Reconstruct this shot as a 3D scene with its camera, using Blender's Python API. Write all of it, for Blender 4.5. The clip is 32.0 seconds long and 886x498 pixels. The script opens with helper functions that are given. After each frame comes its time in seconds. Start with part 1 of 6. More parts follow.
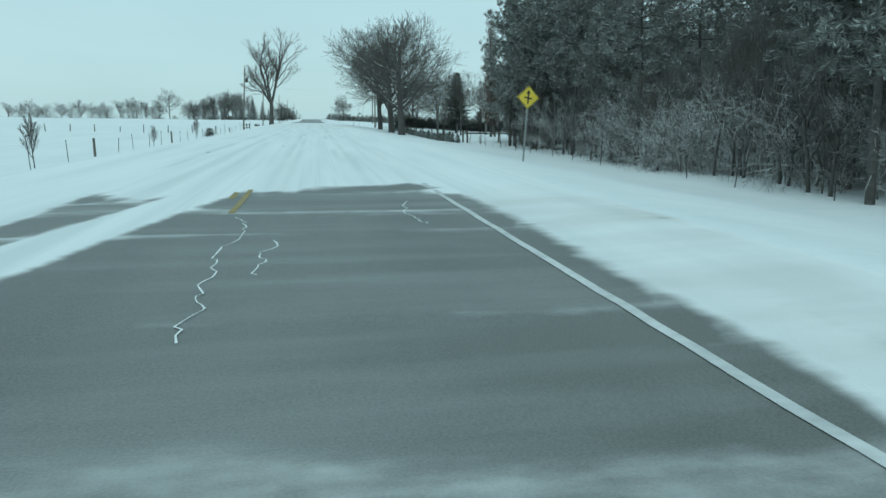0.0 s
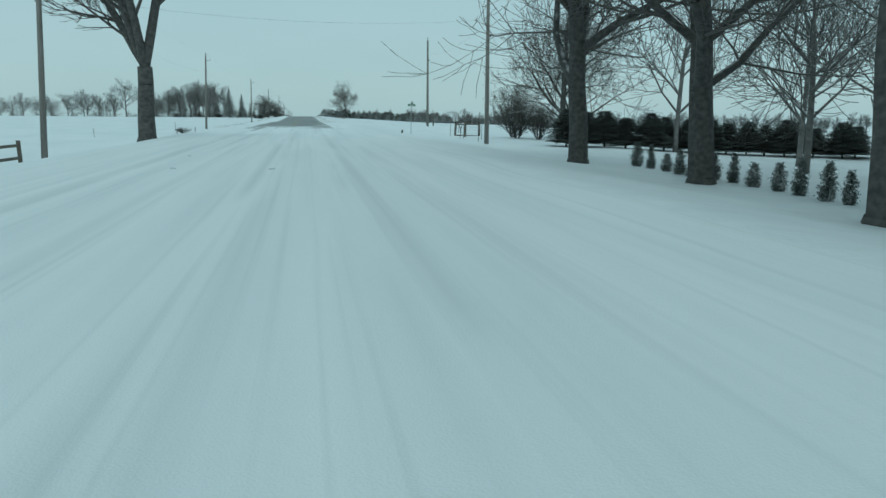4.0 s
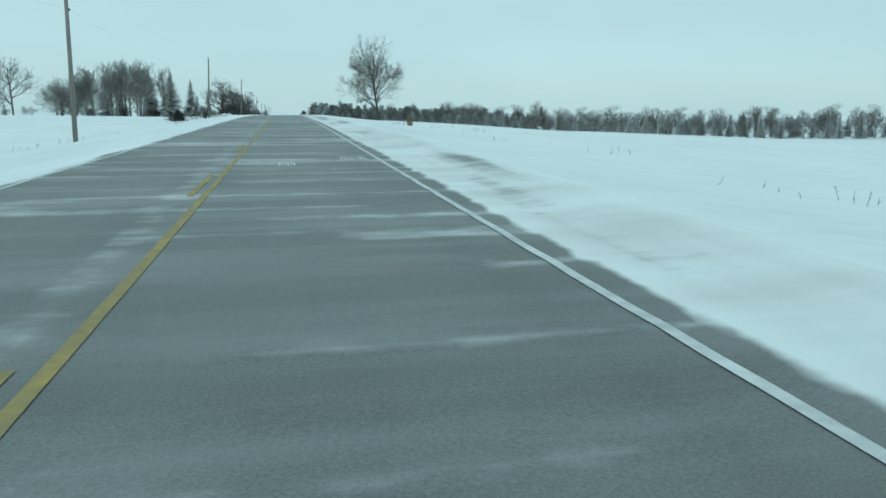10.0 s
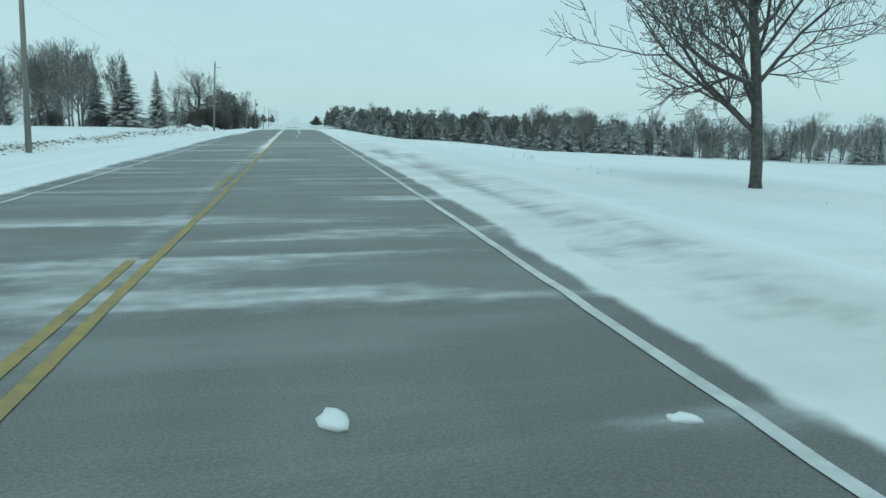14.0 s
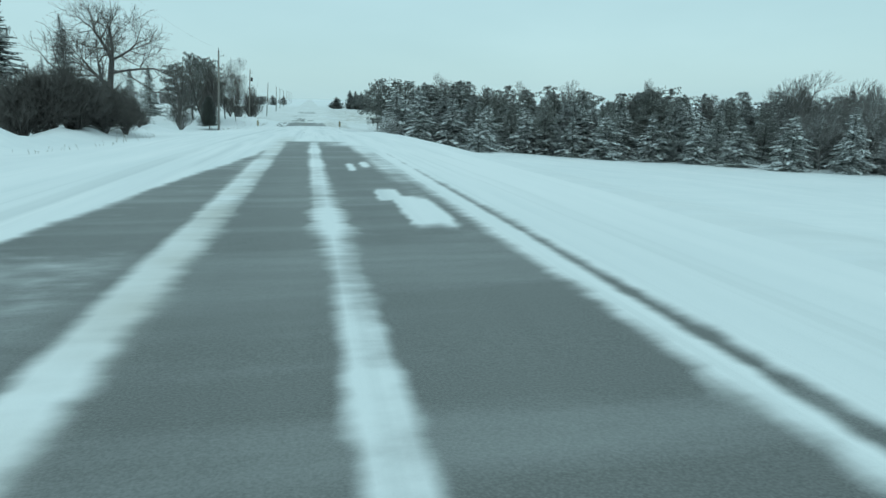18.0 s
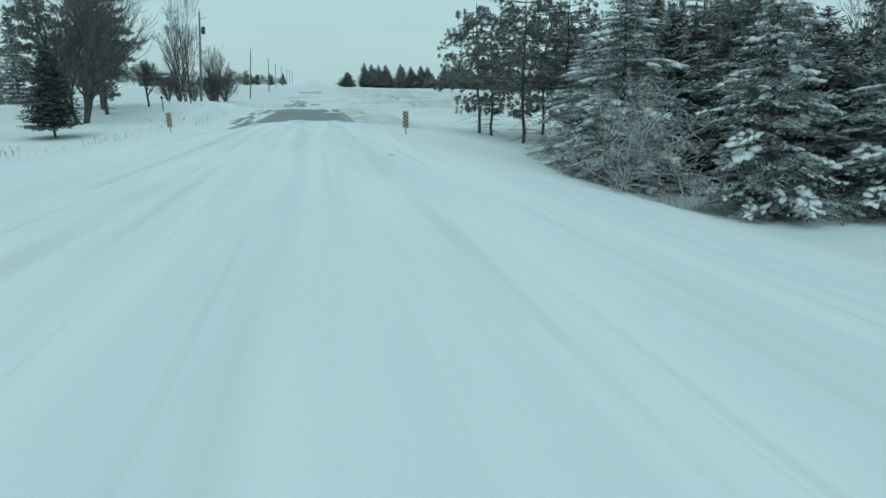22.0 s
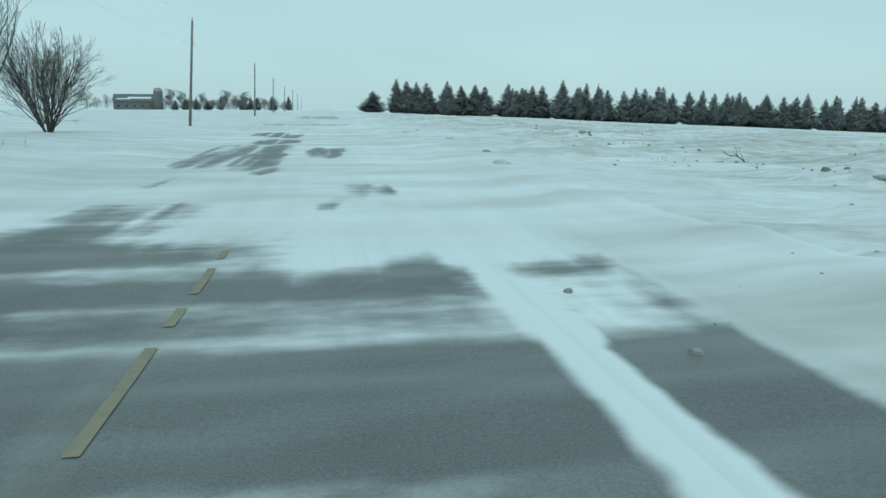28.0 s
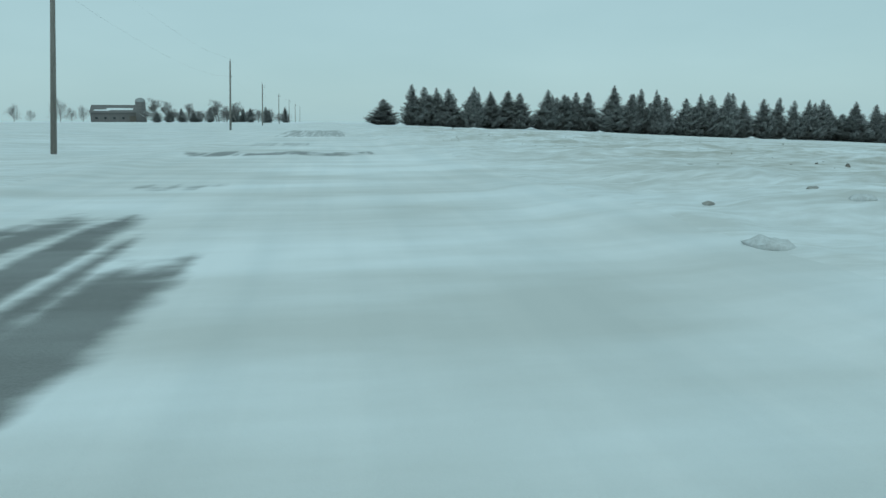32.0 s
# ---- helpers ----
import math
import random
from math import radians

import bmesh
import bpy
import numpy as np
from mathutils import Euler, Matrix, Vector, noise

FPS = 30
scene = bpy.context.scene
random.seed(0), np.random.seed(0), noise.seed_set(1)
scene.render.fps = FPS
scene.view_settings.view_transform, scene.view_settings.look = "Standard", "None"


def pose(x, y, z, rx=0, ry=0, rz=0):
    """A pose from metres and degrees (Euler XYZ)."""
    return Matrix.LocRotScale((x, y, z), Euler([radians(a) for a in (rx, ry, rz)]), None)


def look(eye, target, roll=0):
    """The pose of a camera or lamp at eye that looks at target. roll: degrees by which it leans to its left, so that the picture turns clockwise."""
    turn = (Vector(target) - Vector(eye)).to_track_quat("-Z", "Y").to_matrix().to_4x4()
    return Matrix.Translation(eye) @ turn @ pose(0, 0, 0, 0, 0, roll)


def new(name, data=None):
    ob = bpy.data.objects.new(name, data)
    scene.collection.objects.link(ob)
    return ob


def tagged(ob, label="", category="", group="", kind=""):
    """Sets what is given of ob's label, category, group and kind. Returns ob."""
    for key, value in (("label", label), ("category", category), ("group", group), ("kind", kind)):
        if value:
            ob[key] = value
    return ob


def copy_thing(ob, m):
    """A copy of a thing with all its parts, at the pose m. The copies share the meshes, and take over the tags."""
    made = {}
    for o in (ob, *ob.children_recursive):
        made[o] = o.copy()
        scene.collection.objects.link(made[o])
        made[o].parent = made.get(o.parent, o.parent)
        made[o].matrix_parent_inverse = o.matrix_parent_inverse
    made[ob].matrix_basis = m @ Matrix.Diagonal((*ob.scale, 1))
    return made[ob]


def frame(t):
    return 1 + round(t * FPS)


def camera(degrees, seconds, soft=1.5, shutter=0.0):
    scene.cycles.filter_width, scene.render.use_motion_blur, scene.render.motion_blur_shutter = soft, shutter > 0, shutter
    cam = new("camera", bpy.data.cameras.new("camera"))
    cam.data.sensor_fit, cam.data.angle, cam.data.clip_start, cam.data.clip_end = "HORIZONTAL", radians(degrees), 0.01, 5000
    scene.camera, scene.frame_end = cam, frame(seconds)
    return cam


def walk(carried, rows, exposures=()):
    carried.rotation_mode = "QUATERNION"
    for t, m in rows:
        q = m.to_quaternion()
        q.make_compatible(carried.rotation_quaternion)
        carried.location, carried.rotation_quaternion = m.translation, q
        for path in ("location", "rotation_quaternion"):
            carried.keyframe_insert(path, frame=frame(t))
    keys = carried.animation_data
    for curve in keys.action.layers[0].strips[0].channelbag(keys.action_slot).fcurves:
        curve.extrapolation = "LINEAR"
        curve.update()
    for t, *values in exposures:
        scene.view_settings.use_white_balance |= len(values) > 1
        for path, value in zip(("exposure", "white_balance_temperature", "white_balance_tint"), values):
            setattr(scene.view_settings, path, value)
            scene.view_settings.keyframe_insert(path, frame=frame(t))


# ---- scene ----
# ---- camera and its way along the lane ----
cam = camera(64.2, 32.0, soft=1.5)
PATH = [
    (0.0, -0.00, 0.00, -0.00, 10.24, -10.22, 0.27), (0.5, 0.01, 12.53, 0.08, 9.59, -9.74, 0.28), (1.0, 0.03, 25.07, 0.14, 9.69, -9.85, -0.00),
    (1.5, 0.08, 37.60, 0.20, 10.46, -9.96, -0.04), (2.0, 0.14, 50.07, 0.26, 11.00, -9.36, -0.29), (2.5, 0.18, 62.53, 0.31, 11.37, -9.92, -0.66),
    (3.0, 0.19, 75.00, 0.38, 11.56, -10.29, -0.72), (3.5, 0.16, 87.47, 0.44, 11.21, -10.46, -0.16), (5.5, -0.03, 137.15, 0.77, 10.51, -11.15, 0.24),
    (6.0, -0.05, 149.41, 0.89, 10.55, -11.78, 0.24), (6.5, -0.05, 161.59, 1.02, 10.39, -11.85, 0.16), (7.0, -0.05, 173.63, 1.10, 10.46, -11.94, -0.03),
    (7.5, -0.04, 185.56, 1.10, 11.01, -11.87, -0.02), (8.0, -0.04, 197.38, 1.06, 11.11, -11.55, 0.46), (8.5, -0.04, 209.08, 1.04, 11.23, -11.79, 0.21),
    (9.0, -0.03, 220.75, 1.05, 11.59, -11.00, 0.38), (9.5, -0.01, 232.38, 1.11, 12.16, -10.46, 0.42), (10.0, 0.02, 244.02, 1.21, 12.33, -10.89, 0.08),
    (10.5, 0.05, 255.71, 1.35, 12.45, -11.22, 0.19), (11.0, 0.10, 267.56, 1.50, 12.47, -11.10, 0.17), (11.5, 0.14, 279.52, 1.67, 12.42, -11.30, 0.24),
    (12.0, 0.15, 291.54, 1.82, 12.60, -10.01, 0.45), (12.5, 0.14, 303.50, 1.98, 12.73, -9.38, 0.42), (13.0, 0.10, 315.51, 2.12, 12.47, -10.32, 0.10),
    (13.5, 0.05, 327.75, 2.22, 12.12, -10.44, 0.26), (15.5, -0.00, 376.45, 2.21, 10.72, -11.29, 0.21), (16.0, -0.01, 388.03, 2.18, 10.74, -11.52, 0.44),
    (16.5, -0.01, 399.30, 2.16, 10.69, -11.16, 0.41), (17.0, -0.02, 410.32, 2.15, 10.70, -11.28, 0.60), (17.5, -0.02, 421.19, 2.15, 10.65, -11.43, 0.59),
    (18.0, -0.02, 431.90, 2.13, 10.53, -11.91, 0.48), (18.5, -0.02, 442.42, 2.05, 10.17, -12.84, 0.09), (19.0, -0.02, 452.73, 1.91, 9.87, -14.38, 0.02),
    (19.5, -0.03, 462.94, 1.69, 9.72, -14.26, 0.03), (20.0, -0.06, 473.03, 1.42, 9.90, -14.07, 0.01), (20.5, -0.09, 482.98, 1.15, 9.88, -13.88, -0.33),
    (21.0, -0.11, 492.73, 0.88, 9.65, -13.75, -0.82), (21.5, -0.12, 502.24, 0.59, 9.79, -13.14, -0.89), (22.0, -0.08, 511.39, 0.28, 9.87, -13.62, -0.89),
    (22.5, -0.04, 520.48, -0.02, 10.12, -13.07, -0.55), (23.0, 0.02, 529.41, -0.31, 9.56, -13.62, -0.77), (23.5, 0.07, 538.07, -0.57, 8.87, -14.19, -0.68),
    (24.0, 0.10, 546.45, -0.82, 8.55, -13.70, -0.71), (24.5, 0.12, 554.51, -1.06, 8.69, -12.76, -0.36), (26.5, 0.06, 583.00, -1.71, 8.18, -12.05, -0.13),
    (27.0, 0.02, 589.13, -1.79, 8.15, -12.08, -0.16), (27.5, -0.02, 594.90, -1.86, 8.53, -11.45, 0.10), (28.0, -0.06, 600.40, -1.93, 9.24, -11.16, 0.10),
    (28.5, -0.08, 605.72, -2.02, 9.48, -10.97, -0.18), (29.0, -0.07, 610.95, -2.10, 9.04, -10.34, 0.23), (29.5, -0.07, 616.03, -2.20, 8.77, -10.39, -0.54),
    (30.0, -0.08, 621.02, -2.28, 8.69, -9.19, 0.02), (30.5, -0.10, 625.82, -2.31, 8.82, -9.71, -0.17), (31.0, -0.08, 630.52, -2.26, 8.68, -10.18, 0.25),
    (31.5, -0.03, 635.18, -2.13, 8.93, -9.61, -0.00), (32.0, 0.02, 639.76, -1.99, 9.19, -10.23, -0.04),
]
rows = [(t, pose(x, y, z, 90 + tilt, 0, -turn) @ pose(0, 0, 0, 0, 0, roll)) for t, x, y, z, turn, tilt, roll in PATH]
walk(cam, rows, [(0, 0.0), (1, -0.15), (2, -0.26), (3, -0.34), (5, -0.32), (6, -0.27), (7, -0.08), (8, 0.0), (17, 0.0), (19, 0.0), (21, -0.14), (24, -0.08), (27, 0.06), (27.8, -0.02), (29, -0.2), (32, -0.27)])

# ---- overcast sky and weak wide sun ----
world = bpy.data.worlds.new("overcast_sky")
scene.world = world
world.use_nodes = True
wn, wl = world.node_tree.nodes, world.node_tree.links
wn.clear()
w_out = wn.new("ShaderNodeOutputWorld")
w_bg = wn.new("ShaderNodeBackground")
w_sky = wn.new("ShaderNodeTexSky")
w_sky.sky_type, w_sky.sun_disc = "NISHITA", False
w_sky.sun_elevation, w_sky.sun_rotation = radians(28), radians(200)
w_co = wn.new("ShaderNodeTexCoord")
w_map = wn.new("ShaderNodeMapping")
w_map.inputs["Scale"].default_value = (1.0, 1.0, 3.5)
w_noise = wn.new("ShaderNodeTexNoise")
w_noise.inputs["Scale"].default_value, w_noise.inputs["Detail"].default_value = 2.2, 5
w_ramp = wn.new("ShaderNodeValToRGB")
w_ramp.color_ramp.elements[0].position, w_ramp.color_ramp.elements[1].position = 0.3, 0.75
w_ramp.color_ramp.elements[0].color = (0.392, 0.615, 0.655, 1)
w_ramp.color_ramp.elements[1].color = (0.455, 0.690, 0.732, 1)
w_mix = wn.new("ShaderNodeMixRGB")
w_mix.inputs[0].default_value = 0.012
wl.new(w_co.outputs["Generated"], w_map.inputs["Vector"])
wl.new(w_map.outputs["Vector"], w_noise.inputs["Vector"])
wl.new(w_noise.outputs["Fac"], w_ramp.inputs[0])
wl.new(w_ramp.outputs[0], w_mix.inputs[1])
wl.new(w_sky.outputs[0], w_mix.inputs[2])
wl.new(w_mix.outputs[0], w_bg.inputs["Color"])
w_bg.inputs["Strength"].default_value = 1.0
wl.new(w_bg.outputs[0], w_out.inputs["Surface"])
sun = new("sun", bpy.data.lights.new("sun", "SUN"))
sun.data.energy, sun.data.angle, sun.data.color = 0.55, radians(25), (0.73, 0.98, 0.99)
sun.matrix_world = look((0, 0, 50), (12, 30, 0))


# ---- materials ----
def material(name, rough=0.8, metal=0.0):
    m = bpy.data.materials.new(name)
    m.use_nodes = True
    b = m.node_tree.nodes["Principled BSDF"]
    b.inputs["Roughness"].default_value, b.inputs["Metallic"].default_value = rough, metal
    return m, m.node_tree.nodes, m.node_tree.links, b


def noise_node(n, l, scale, detail=4, stretch=None, coords="Object"):
    co = n.new("ShaderNodeTexCoord")
    tex = n.new("ShaderNodeTexNoise")
    tex.inputs["Scale"].default_value, tex.inputs["Detail"].default_value = scale, detail
    if stretch:
        mp = n.new("ShaderNodeMapping")
        mp.inputs["Scale"].default_value = stretch
        l.new(co.outputs[coords], mp.inputs["Vector"])
        l.new(mp.outputs["Vector"], tex.inputs["Vector"])
    else:
        l.new(co.outputs[coords], tex.inputs["Vector"])
    return tex


def ramp_node(n, l, source, stops):
    r = n.new("ShaderNodeValToRGB")
    e = r.color_ramp.elements
    while len(e) < len(stops):
        e.new(0.5)
    for s, (at, c) in zip(e, stops):
        s.position, s.color = at, (*c, 1)
    l.new(source, r.inputs[0])
    return r


def mix_node(n, l, fac, a, b, kind="MIX"):
    m = n.new("ShaderNodeMixRGB")
    m.blend_type = kind
    for slot, v in zip(m.inputs, (fac, a, b)):
        if hasattr(v, "links"):
            l.new(v, slot)
        elif isinstance(v, tuple):
            slot.default_value = (*v, 1)
        else:
            slot.default_value = v
    return m.outputs[0]


def math_node(n, l, op, a, b=0.0, clamp=False):
    m = n.new("ShaderNodeMath")
    m.operation, m.use_clamp = op, clamp
    for slot, v in zip(m.inputs, (a, b)):
        if hasattr(v, "links"):
            l.new(v, slot)
        else:
            slot.default_value = v
    return m.outputs[0]


def bump_node(n, l, b, height, strength, distance=0.05):
    u = n.new("ShaderNodeBump")
    u.inputs["Strength"].default_value, u.inputs["Distance"].default_value = strength, distance
    l.new(height, u.inputs["Height"])
    l.new(u.outputs[0], b.inputs["Normal"])


def grainy(name, dark, light, scale, rough=0.85, bump=0.4, stretch=None, metal=0.0, fine=6.0, dist=0.02):
    """A surface that varies at two scales between two colours."""
    m, n, l, b = material(name, rough, metal)
    big, small = noise_node(n, l, scale, 4, stretch), noise_node(n, l, scale * fine, 3, stretch)
    both = mix_node(n, l, 0.45, big.outputs["Fac"], small.outputs["Fac"])
    r = ramp_node(n, l, both, [(0.3, dark), (0.7, light)])
    l.new(r.outputs[0], b.inputs["Base Color"])
    bump_node(n, l, b, both, bump, dist)
    return m


SNOW_A, SNOW_B = (0.74, 0.77, 0.79), (0.86, 0.87, 0.88)


def snowy(name, dark, light, scale, start, end, amount=1.0, rough=0.9, clump=0.9):
    """A dark surface with snow lying on what faces up."""
    m, n, l, b = material(name, rough)
    tex = noise_node(n, l, scale, 3)
    base = ramp_node(n, l, tex.outputs["Fac"], [(0.3, dark), (0.7, light)])
    info = n.new("ShaderNodeObjectInfo")
    vary = math_node(n, l, "MULTIPLY_ADD", info.outputs["Random"], 0.4)
    n[-1].inputs[2].default_value = 0.8
    toned = mix_node(n, l, 1.0, base.outputs[0], vary, "MULTIPLY")
    geo, sep = n.new("ShaderNodeNewGeometry"), n.new("ShaderNodeSeparateXYZ")
    l.new(geo.outputs["Normal"], sep.inputs[0])
    patch = noise_node(n, l, 1.3, 3)
    up = math_node(n, l, "ADD", sep.outputs["Z"], math_node(n, l, "MULTIPLY", patch.outputs["Fac"], clump))
    if clump > 1:
        patch.inputs["Scale"].default_value, patch.inputs["Detail"].default_value = 1.9, 5
        up = math_node(n, l, "ADD", math_node(n, l, "MULTIPLY", sep.outputs["Z"], 0.35), math_node(n, l, "MULTIPLY", patch.outputs["Fac"], clump))
    rng = n.new("ShaderNodeMapRange")
    rng.inputs["From Min"].default_value, rng.inputs["From Max"].default_value = start, end
    rng.inputs["To Max"].default_value = amount
    l.new(up, rng.inputs["Value"])
    l.new(mix_node(n, l, rng.outputs[0], toned, SNOW_B), b.inputs["Base Color"])
    return m


def make_snow():
    m, n, l, b = material("snow", 0.7)
    big, small = noise_node(n, l, 0.25, 5, (1.0, 0.35, 1.0)), noise_node(n, l, 9.0, 4)
    mid = noise_node(n, l, 1.1, 5, (0.5, 1.6, 1.0))
    both = mix_node(n, l, 0.4, big.outputs["Fac"], mid.outputs["Fac"])
    r = ramp_node(n, l, both, [(0.3, SNOW_A), (0.65, SNOW_B)])
    at = n.new("ShaderNodeAttribute")
    at.attribute_name = "dirt"
    grit, crumbs = noise_node(n, l, 0.38, 9, (0.45, 1.5, 1.0)), noise_node(n, l, 2.4, 6, (0.6, 1.6, 1.0))
    strewn = mix_node(n, l, 0.45, grit.outputs["Fac"], crumbs.outputs["Fac"])
    fac = math_node(n, l, "MULTIPLY", at.outputs["Fac"], ramp_node(n, l, strewn, [(0.38, (0, 0, 0)), (0.60, (1, 1, 1))]).outputs[0])
    l.new(mix_node(n, l, fac, r.outputs[0], (0.42, 0.40, 0.35)), b.inputs["Base Color"])
    h = mix_node(n, l, 0.25, mid.outputs["Fac"], small.outputs["Fac"])
    bump_node(n, l, b, h, 0.5, 0.12)
    return m


def make_road():
    m, n, l, b = material("asphalt_under_snow", 0.75)
    big, small = noise_node(n, l, 0.5, 4, (1.6, 0.12, 1.0)), noise_node(n, l, 60.0, 3)
    grey = ramp_node(n, l, big.outputs["Fac"], [(0.3, (0.076, 0.078, 0.076)), (0.7, (0.138, 0.140, 0.134))])
    speck = mix_node(n, l, 0.35, grey.outputs[0], ramp_node(n, l, small.outputs["Fac"], [(0.3, (0.05, 0.05, 0.05)), (0.75, (0.30, 0.30, 0.29))]).outputs[0])
    at, grime = n.new("ShaderNodeAttribute"), n.new("ShaderNodeAttribute")
    at.attribute_name, grime.attribute_name = "cover", "dirt"
    earth = noise_node(n, l, 5.0, 5)
    soil = ramp_node(n, l, earth.outputs["Fac"], [(0.3, (0.17, 0.164, 0.152)), (0.7, (0.36, 0.350, 0.328))])
    gravel = math_node(n, l, "MULTIPLY_ADD", grime.outputs["Fac"], 1.8, True)
    n[-1].inputs[2].default_value = -0.8
    bare = mix_node(n, l, gravel, speck, soil.outputs[0])
    film = noise_node(n, l, 1.0, 7, (0.20, 1.15, 1.0))
    bare = mix_node(n, l, ramp_node(n, l, film.outputs["Fac"], [(0.46, (0.02, 0.02, 0.02)), (0.75, (0.18, 0.18, 0.18))]).outputs[0], bare, (0.74, 0.76, 0.77))
    ragged, fine = noise_node(n, l, 2.6, 6, (0.9, 1.5, 1.0)), noise_node(n, l, 0.9, 5, (0.35, 2.4, 1.0))
    edge = math_node(n, l, "ADD", math_node(n, l, "MULTIPLY", ragged.outputs["Fac"], 0.34), math_node(n, l, "MULTIPLY", fine.outputs["Fac"], 0.34))
    lying = math_node(n, l, "ADD", at.outputs["Fac"], math_node(n, l, "SUBTRACT", edge, 0.34))
    rng = n.new("ShaderNodeMapRange")
    rng.interpolation_type = "SMOOTHSTEP"
    rng.inputs["From Min"].default_value, rng.inputs["From Max"].default_value = 0.25, 0.72
    l.new(lying, rng.inputs["Value"])
    packed = noise_node(n, l, 0.7, 5, (2.2, 0.10, 1.0))
    white = ramp_node(n, l, packed.outputs["Fac"], [(0.3, (0.775, 0.80, 0.815)), (0.62, SNOW_B)])
    blown = noise_node(n, l, 0.38, 9, (0.45, 1.5, 1.0))
    gritty = math_node(n, l, "MULTIPLY", grime.outputs["Fac"], ramp_node(n, l, blown.outputs["Fac"], [(0.35, (0, 0, 0)), (0.65, (1, 1, 1))]).outputs[0])
    press = n.new("ShaderNodeAttribute")
    press.attribute_name = "track"
    pressed = mix_node(n, l, math_node(n, l, "MULTIPLY", press.outputs["Fac"], 0.5), white.outputs[0], (0.55, 0.585, 0.60))
    rut = noise_node(n, l, 1.0, 3, (7.0, 0.05, 1.0))
    driven = math_node(n, l, "SUBTRACT", 1.0, math_node(n, l, "MULTIPLY", grime.outputs["Fac"], 3.2), True)
    pressed = mix_node(n, l, math_node(n, l, "MULTIPLY", driven, ramp_node(n, l, rut.outputs["Fac"], [(0.54, (0, 0, 0)), (0.74, (0.34, 0.34, 0.34))]).outputs[0]), pressed, (0.60, 0.63, 0.64))
    lain = mix_node(n, l, gritty, pressed, (0.42, 0.40, 0.35))
    l.new(mix_node(n, l, rng.outputs[0], bare, lain), b.inputs["Base Color"])
    l.new(math_node(n, l, "MULTIPLY_ADD", rng.outputs[0], 0.25), b.inputs["Roughness"])
    n[-1].inputs[2].default_value = 0.5
    bump_node(n, l, b, mix_node(n, l, 0.5, ragged.outputs["Fac"], small.outputs["Fac"]), 0.35, 0.03)
    return m


M_SNOW, M_ROAD = make_snow(), make_road()
M_YELLOW = grainy("worn_yellow_paint", (0.20, 0.17, 0.10), (0.46, 0.32, 0.09), 1.6, 0.7, 0.2)
M_DUSTYEL = grainy("snow_dusted_yellow_paint", (0.22, 0.205, 0.175), (0.36, 0.29, 0.18), 2.2, 0.8, 0.2)
M_WHITE = grainy("worn_white_paint", (0.42, 0.43, 0.43), (0.74, 0.75, 0.75), 1.2, 0.7, 0.2)
M_BARK = snowy("grey_bark", (0.052, 0.048, 0.045), (0.115, 0.106, 0.098), 6.0, 1.12, 1.35, 0.7)
M_TWIG = grainy("twig_bark", (0.075, 0.068, 0.063), (0.16, 0.147, 0.135), 3.0, 0.9, 0.1)
M_FROST = snowy("snow_coated_twig", (0.10, 0.095, 0.09), (0.19, 0.18, 0.17), 3.0, 0.55, 1.0, 0.95)
M_NEEDLE = snowy("spruce_needle", (0.082, 0.096, 0.085), (0.145, 0.165, 0.147), 2.0, 1.16, 1.40, 0.7)
M_LADEN = snowy("snow_laden_needle", (0.090, 0.106, 0.097), (0.165, 0.186, 0.170), 2.0, 0.93, 1.30, 0.80, clump=1.5)
# Twigs coloured paler than the near ones, standing in for distance haze.
M_HAZETWIG = snowy("haze_pale_snowy_twig", (0.12, 0.115, 0.11), (0.22, 0.21, 0.20), 3.0, 0.9, 1.3, 0.7)
# Snow dusting, set heavy so that far spruces also pale as in haze.
M_SNOWHAZEN = snowy("snow_and_haze_needle", (0.070, 0.084, 0.075), (0.130, 0.150, 0.132), 2.0, 0.95, 1.35, 0.75)
# Windbreak needles: base and dusting lifted, blowing-snow haze put into the colour.
M_HAZEN = snowy("haze_pale_windbreak_needle", (0.110, 0.122, 0.116), (0.180, 0.196, 0.188), 2.0, 0.80, 1.40, 0.50, clump=1.6)
M_PINE = snowy("pine_needle", (0.112, 0.122, 0.112), (0.200, 0.212, 0.194), 2.0, 0.86, 1.34, 0.72)
M_RUST = grainy("rusty_dry_leaf", (0.085, 0.062, 0.052), (0.19, 0.135, 0.110), 2.0, 0.9, 0.1)
M_DARKPINE = grainy("dark_evergreen_needle", (0.085, 0.094, 0.085), (0.150, 0.162, 0.148), 1.5, 0.85, 0.2)
M_POLE = grainy("weathered_pole_wood", (0.15, 0.138, 0.125), (0.28, 0.26, 0.235), 2.0, 0.9, 0.4, (3.0, 3.0, 0.3))
M_WOOD = grainy("grey_fence_wood", (0.085, 0.072, 0.060), (0.20, 0.175, 0.145), 3.0, 0.9, 0.4, (3.0, 3.0, 0.4))
M_STEEL = grainy("galvanised_steel", (0.25, 0.26, 0.26), (0.42, 0.43, 0.43), 5.0, 0.5, 0.1, None, 0.7)
M_DARK = grainy("dark_iron", (0.035, 0.035, 0.035), (0.08, 0.08, 0.078), 5.0, 0.6, 0.2)
M_HAZ = grainy("dull_hazard_sheet", (0.42, 0.32, 0.16), (0.64, 0.55, 0.40), 2.5, 0.6, 0.05)
M_SIGN_Y = grainy("yellow_sign_sheet", (0.62, 0.43, 0.03), (0.78, 0.57, 0.06), 2.0, 0.45, 0.05)
M_BLACK = grainy("black_sign_print", (0.012, 0.012, 0.012), (0.03, 0.03, 0.03), 4.0, 0.5, 0.05)
